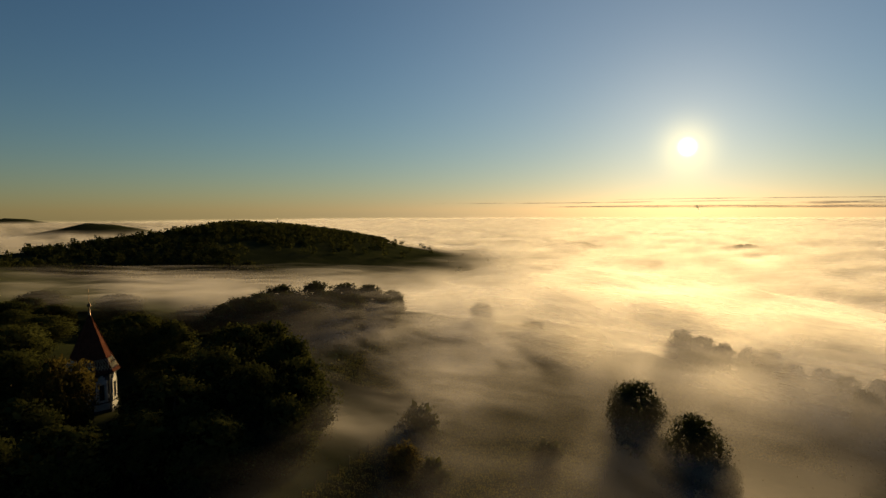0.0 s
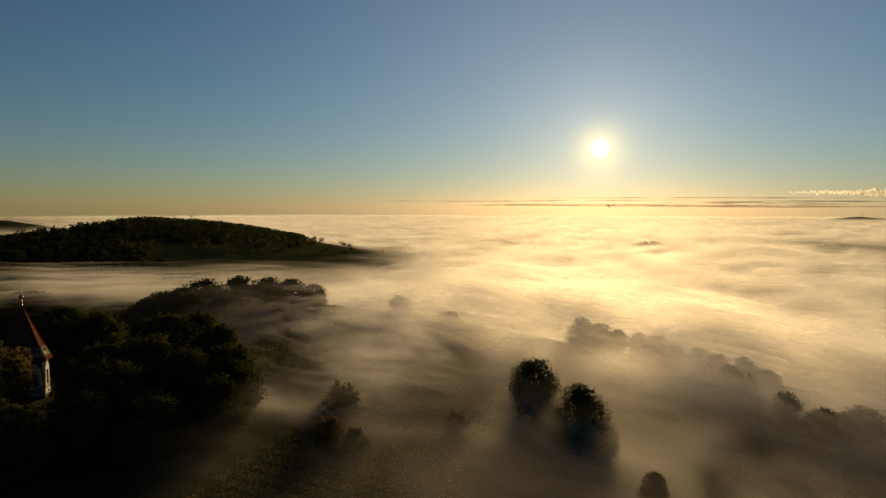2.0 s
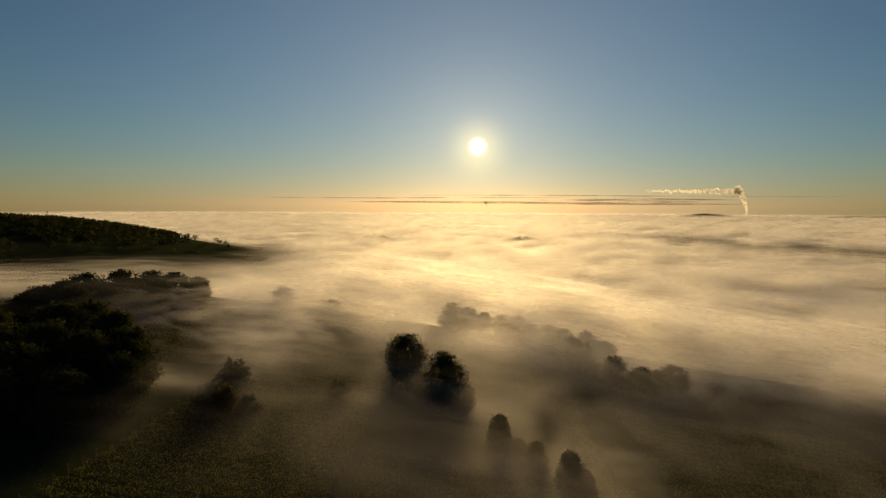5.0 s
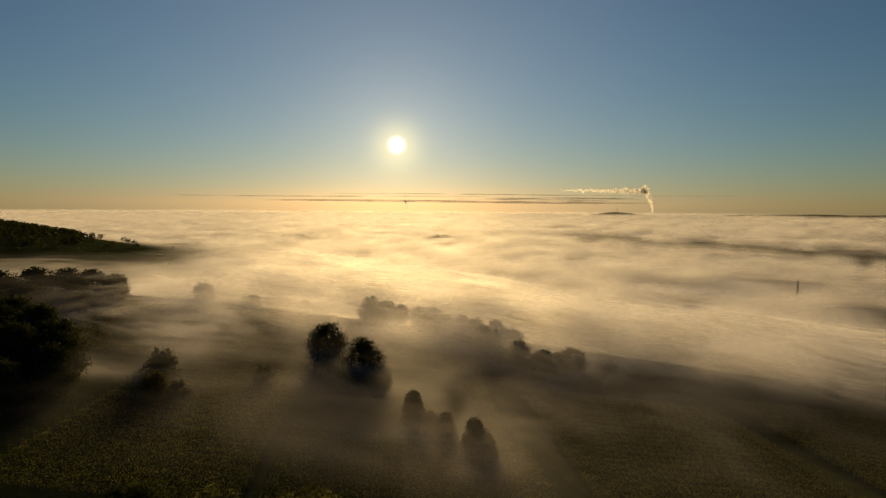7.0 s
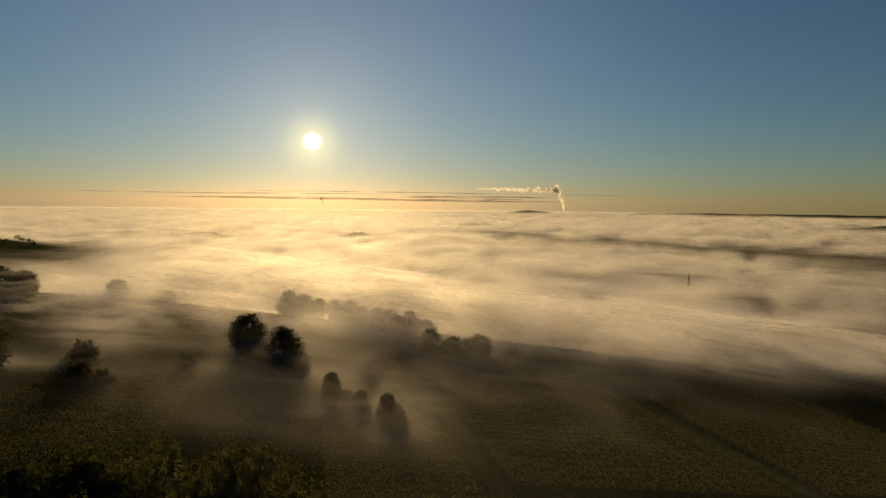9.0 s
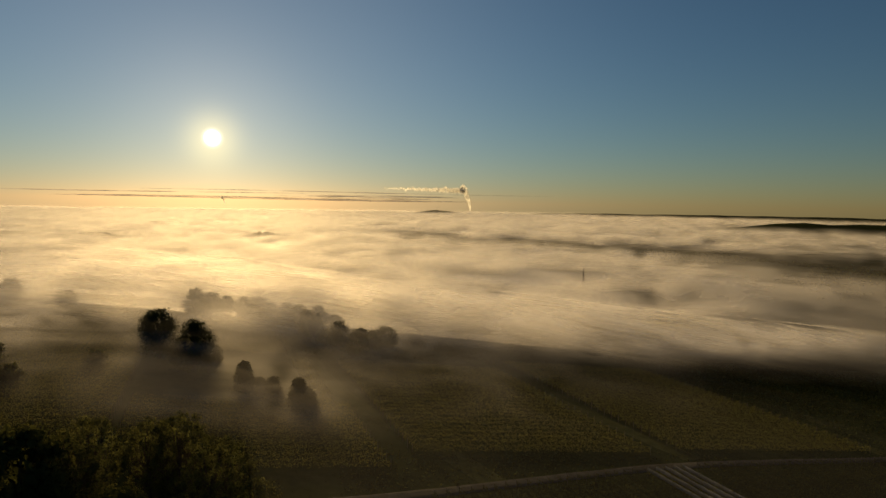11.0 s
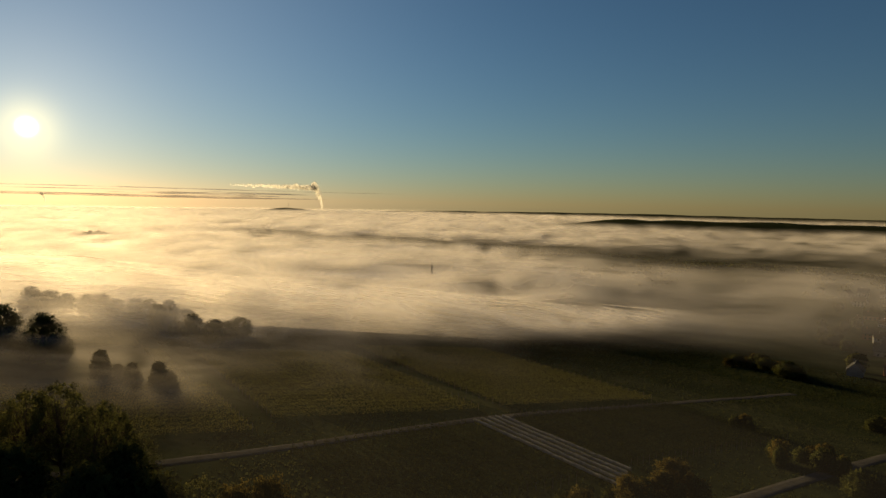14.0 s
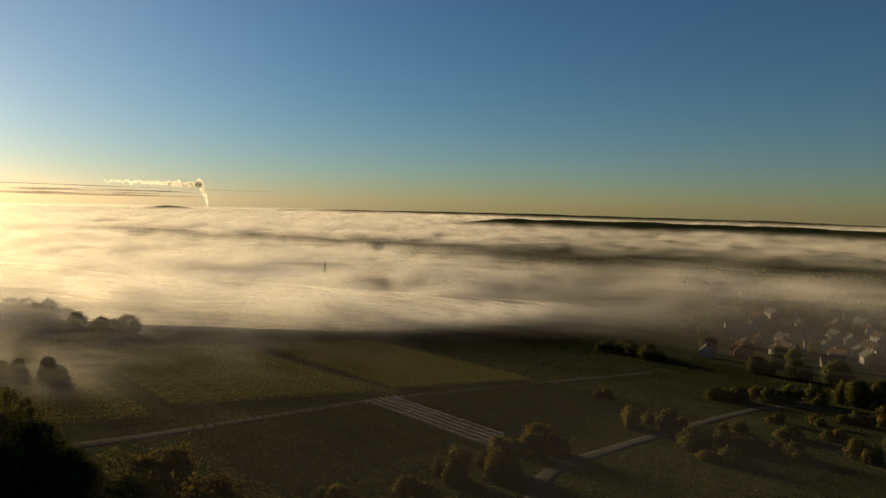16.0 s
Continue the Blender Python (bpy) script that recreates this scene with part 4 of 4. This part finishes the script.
def house(x, y, turn, w, d, h, roof_h, wall, roof, label):
    """A village house: walls, gabled roof with eaves, chimney, door and windows."""
    top = new("house")
    top.matrix_basis = pose(x, y, gz(x, y) - 0.3, 0, 0, turn)
    bm = bmesh.new()
    a = [bm.verts.new(p) for p in ((-w / 2, -d / 2, -1), (w / 2, -d / 2, -1), (w / 2, d / 2, -1), (-w / 2, d / 2, -1))]
    b = [bm.verts.new(p) for p in ((-w / 2, -d / 2, h), (w / 2, -d / 2, h), (w / 2, d / 2, h), (-w / 2, d / 2, h))]
    g = [bm.verts.new((-w / 2, 0, h + roof_h - 0.12)), bm.verts.new((w / 2, 0, h + roof_h - 0.12))]
    for k in range(4):
        bm.faces.new((a[k], a[(k + 1) % 4], b[(k + 1) % 4], b[k]))
    bm.faces.new((b[1], b[2], g[1]))
    bm.faces.new((b[3], b[0], g[0]))
    part("wall", bm, wall, top)
    bm = bmesh.new()
    e, o, th = 0.5, 0.45, 0.22
    k = roof_h / (d / 2)
    prof = [(-d / 2 - e, h - e * k), (0, h + roof_h), (d / 2 + e, h - e * k), (d / 2 + e, h - e * k + th), (0, h + roof_h + th), (-d / 2 - e, h - e * k + th)]
    s0 = [bm.verts.new((-w / 2 - o, y_, z_)) for y_, z_ in prof]
    s1 = [bm.verts.new((w / 2 + o, y_, z_)) for y_, z_ in prof]
    for i in range(6):
        j = (i + 1) % 6
        bm.faces.new((s0[i], s0[j], s1[j], s1[i]))
    for s in (s0, s1[::-1]):
        bm.faces.new((s[0], s[1], s[4], s[5]))
        bm.faces.new((s[1], s[2], s[3], s[4]))
    bmesh.ops.recalc_face_normals(bm, faces=bm.faces)
    r = part("roof", bm, roof, top)
    bm = bmesh.new()
    box(bm, w * 0.22, d * 0.12, h + roof_h + 0.1, 0.6, 0.6, 1.6, 0, 0.03)
    part("chimney", bm, wall, r)
    for sx in (-0.28, 0.0, 0.28):
        for side in (-1, 1):
            for level in range(2 if h > 4 else 1):
                if sx == 0 and level == 0 and side == -1:
                    continue
                bm = bmesh.new()
                box(bm, sx * w, side * (d / 2 + 0.01), 1.5 + 2.6 * level, 1.1, 0.08, 1.2, 0, 0.015)
                part("window", bm, DARK_GLASS, top)
    bm = bmesh.new()
    box(bm, 0, -d / 2 - 0.02, 1.0, 1.0, 0.1, 2.1, 0, 0.02)
    part("door", bm, POST, top)
    return tagged(top, label, "house", "village houses")


rng = np.random.RandomState(99)
HOUSE_LABEL = {0: "white gabled village house in the haze", 1: "cream gabled village house in the haze", 2: "red brick village house below the vineyards", 3: "grey gabled village house in the haze"}
house(338, 67, 20, 9, 7, 4.0, 3.6, WALLS[0], ROOFS[2], HOUSE_LABEL[0])
house(366, 60, 35, 11, 9, 5.2, 4.2, WALLS[2], ROOFS[0], HOUSE_LABEL[2])
taken = [(338, 67), (366, 60)]
tries = 0
while len(taken) < 90 and tries < 6000:
    tries += 1
    x, y = 390 + rng.rand() * 330, -90 + rng.rand() * 360
    if y > 20 + 0.55 * (x - 300) or y < 40 - 0.25 * (x - 300) or any(math.hypot(x - a, y - b) < 16 for a, b in taken):
        continue
    taken.append((x, y))
    wi = rng.choice([0, 0, 0, 1, 1, 3, 2])
    house(x, y, rng.choice([15, 25, 105, 115, 60]) + rng.normal() * 5, 9 + 4 * rng.rand(), 7 + 2.5 * rng.rand(), 3.2 + 2.6 * rng.rand(), 3 + 1.6 * rng.rand(), WALLS[wi], ROOFS[rng.randint(3)], HOUSE_LABEL[int(wi)])
for i in range(150):
    x, y = 330 + rng.rand() * 390, -90 + rng.rand() * 360
    if any(math.hypot(x - a, y - b) < 10 for a, b in taken) or y > 60 + 0.55 * (x - 300) or y < 20 - 0.2 * (x - 300):
        continue
    plant(far_tree, x, y, 6 + 4 * rng.rand(), 3.5 + 1.5 * rng.rand(), group="village trees", label="dark tree among the village houses")


# ---------------------------------------------------------------- church
def church(x, y, tip):
    t = new("church")
    z0 = gz(x, y) - 0.3
    t.matrix_basis = pose(x, y, z0, 0, 0, 20)
    h = tip - z0
    bm = bmesh.new()
    box(bm, 0, 0, (h - 22) / 2, 4.4, 4.4, h - 22, 0, 0.1)
    part("tower_wall", bm, WALLS[1], t)
    bm = bmesh.new()
    prev = None
    for r, z in ((3.0, h - 22.2), (1.4, h - 20.6), (0.95, h - 12), (0.5, h - 5), (0.05, h)):
        ring = [bm.verts.new((r * math.cos(k * math.pi / 4 + 0.39), r * math.sin(k * math.pi / 4 + 0.39), z)) for k in range(8)]
        if prev:
            for k in range(8):
                bm.faces.new((prev[k], prev[(k + 1) % 8], ring[(k + 1) % 8], ring[k]))
        prev = ring
    sp = part("spire", bm, ROOFS[2], t, "slender dark slate spire")
    bm = bmesh.new()
    box(bm, 0, 0, h + 0.9, 0.14, 0.14, 2.0)
    box(bm, 0, 0, h + 1.2, 0.9, 0.13, 0.14)
    part("cross", bm, COPPER, sp)
    bm = bmesh.new()
    box(bm, -12.5, 0, 2.5, 20, 9, 7)
    part("nave_wall", bm, WALLS[1], t)
    bm = bmesh.new()
    pr = [(-5.0, 5.6), (0, 11), (5.0, 5.6)]
    a = [bm.verts.new((-23.5, p, q)) for p, q in pr]
    b = [bm.verts.new((-3.0, p, q)) for p, q in pr]
    for i in range(3):
        j = (i + 1) % 3
        bm.faces.new((a[i], a[j], b[j], b[i]))
    bm.faces.new(a[::-1])
    bm.faces.new(b)
    part("nave_roof", bm, ROOFS[0], t)
    for side in (-1, 1):
        bm = bmesh.new()
        box(bm, 0, side * 2.22, h - 24.5, 1.3, 0.1, 2.4, 0, 0.02)
        part("louvre", bm, DARK_GLASS, t)
    return tagged(t, "village church whose slender spire pierces the fog", "church")


church(321, 437.5, 3.4)


# ---------------------------------------------------------------- far: steam plumes, clouds, masts
def steam_material():
    m, t, out = material("steam")
    n = noise_tex(t, 0.02, 5)
    col = ramp(t, n, [(0.3, (0.62, 0.62, 0.63)), (0.7, (0.82, 0.82, 0.82))])
    d = nd(t, "ShaderNodeBsdfDiffuse", {"Color": col})
    tr = nd(t, "ShaderNodeBsdfTranslucent", {"Color": col})
    mx = nd(t, "ShaderNodeMixShader", {0: 0.25, 1: d.outputs[0], 2: tr.outputs[0]})
    # light that wanders through the droplets
    to_sun = nd(t, "ShaderNodeCombineXYZ", {0: 0.0, 1: math.cos(radians(SUN_EL)), 2: math.sin(radians(SUN_EL))}).outputs[0]
    inner = nd(t, "ShaderNodeBsdfDiffuse", {"Color": col, "Normal": to_sun})
    mx = nd(t, "ShaderNodeMixShader", {0: 0.45, 1: mx.outputs[0], 2: inner.outputs[0]})
    tp = nd(t, "ShaderNodeBsdfTransparent")
    mx = nd(t, "ShaderNodeMixShader", {0: 0.42, 1: tp.outputs[0], 2: mx.outputs[0]})
    t.links.new(mx.outputs[0], out.inputs[0])
    return m


STEAM = steam_material()


def polar(bearing, dist, z):
    return Vector((dist * math.sin(radians(bearing)), dist * math.cos(radians(bearing)), z))


def billow(name, puffs, label, mat=None, squash=1.0):
    """A cloud of billowing puffs, each a lumpy ball, joined in one mesh."""
    V, F = [], []
    for i, (c, r) in enumerate(puffs):
        bm = bmesh.new()
        bmesh.ops.create_icosphere(bm, subdivisions=3, radius=1.0)
        o = len(V)
        for w in bm.verts:
            k = 1 + 0.55 * (noise.noise(w.co * 1.6 + Vector((i * 3.1, 0, 0))) + 0.5 * noise.noise(w.co * 3.7 + Vector((0, i, 0))))
            p = w.co * r * k
            V.append((c[0] + p.x, c[1] + p.y, c[2] + p.z * squash))
        F += [tuple(q.index + o for q in fc.verts) for fc in bm.faces]
        bm.free()
    return tagged(new(name, mesh_of(name, V, F, mat or STEAM, True)), label, "steam", kind="stuff")


def plume(bearing, dist, base, s, label, trail=True):
    rng = np.random.RandomState(int(bearing * 10) + 3)
    puffs = []
    for i in range(10):
        u = i / 9
        puffs.append((polar(bearing - (0.05 + 0.62 * u ** 1.8) * s, dist + rng.normal() * 4, base + 150 * s * u), (6 + 15 * u) * s))
    for i in range(2):
        puffs.append((polar(bearing - (0.62 + 0.28 * rng.rand()) * s, dist + rng.normal() * 8, base + (140 + 28 * rng.rand()) * s), (17 + 12 * rng.rand()) * s))
    if trail:
        for i in range(34):
            u = i / 33
            puffs.append((polar(bearing - 0.8 - 7.0 * u, dist + rng.normal() * 10, base + 150 + rng.normal() * 3 - 8 * (1 - u)), 15 * (1 - u) ** 1.1 + 5))
    return billow("steam_plume", puffs, label)


plume(22.55, 4650, 8, 1.0, "white steam plume rising from a far power station")
plume(1.05, 4700, 18, 0.36, "small white steam plume at the horizon", False)


def cloud_material():
    m, t, out = material("stratus")
    n = noise_tex(t, 0.004, 5, squash=(1, 1, 14))
    mr = nd(t, "ShaderNodeMapRange", {0: n, 1: 0.36, 2: 0.62, 3: 0.0, 4: 0.5})
    d = nd(t, "ShaderNodeBsdfDiffuse", {"Color": (0.55, 0.5, 0.5, 1)})
    tp = nd(t, "ShaderNodeBsdfTransparent")
    mx = nd(t, "ShaderNodeMixShader", {0: mr.outputs[0], 1: tp.outputs[0], 2: d.outputs[0]})
    t.links.new(mx.outputs[0], out.inputs[0])
    return m


STRATUS = cloud_material()


def cloud_band(b0, b1, elevation, thick, dist):
    """A thin bank of stratus low over the horizon: a long flat lens."""
    n, m = 60, 8
    V, F = [], []
    for i in range(n + 1):
        u = i / n
        swell = max(0.0, math.sin(math.pi * u)) ** 0.6 * (0.6 + 0.8 * float(vnoise(np.array(u * 9 + b0), np.array(elevation * 7))))
        c = polar(b0 + (b1 - b0) * u, dist, 60 + dist * math.tan(radians(elevation)) + 4 * math.sin(u * 5 + b0))
        radial = Vector((c.x, c.y, 0)).normalized()
        for k in range(m):
            a = 2 * math.pi * k / m
            V.append(tuple(c + radial * (60 * swell * math.cos(a)) + Vector((0, 0, (thick * swell + 0.05) * math.sin(a)))))
    for i in range(n):
        for k in range(m):
            F.append((i * m + k, i * m + (k + 1) % m, (i + 1) * m + (k + 1) % m, (i + 1) * m + k))
    return tagged(new("cloud_band", mesh_of("cloud_band", V, F, STRATUS, True)), "thin grey stratus band low above the horizon", "cloud", "stratus bands", kind="stuff")


cloud_band(-12, 23, 0.12, 7, 4700)
cloud_band(4, 21.5, 0.42, 9, 4650)
cloud_band(-22, 8, 0.55, 3, 4720)
cloud_band(10, 19, 0.22, 6, 4690)
cloud_band(-6, 30, 0.75, 2.5, 4740)

STEEL = surface("grey_steel", [(0.3, (0.1, 0.1, 0.1)), (0.7, (0.2, 0.2, 0.2))], 2, rough=0.5, metal=0.6)


def mast(bearing, dist, height, arms=True):
    c = polar(bearing, dist, 0)
    t = new("power_mast")
    t.location = (c.x, c.y, gz(c.x, c.y) - 0.5)
    w = height * 0.045
    for sx, sy in ((-1, -1), (1, -1), (1, 1), (-1, 1)):
        v, f = [], []
        tube(v, f, [(sx * w, sy * w, 0), (sx * w * 0.35, sy * w * 0.35, height * 0.7), (0, 0, height)], [0.3, 0.22, 0.15], 5)
        part_mesh("leg", mesh_of("leg", v, f, STEEL), t)
    if arms:
        for z, l in ((0.66, 0.2), (0.8, 0.16), (0.92, 0.11)):
            v, f = [], []
            tube(v, f, [(-l * height, 0, z * height), (0, 0, z * height + 0.6), (l * height, 0, z * height)], [0.12, 0.3, 0.12], 5)
            part_mesh("crossarm", mesh_of("crossarm", v, f, STEEL), t)
    return tagged(t, "grey lattice mast standing on a far hill", "mast", "far masts")


mast(-35.5, 1040, 17)
mast(-53, 930, 26)
mast(-27, 1500, 24)
mast(-24, 1900, 26)
mast(19.6, 4690, 34, False)
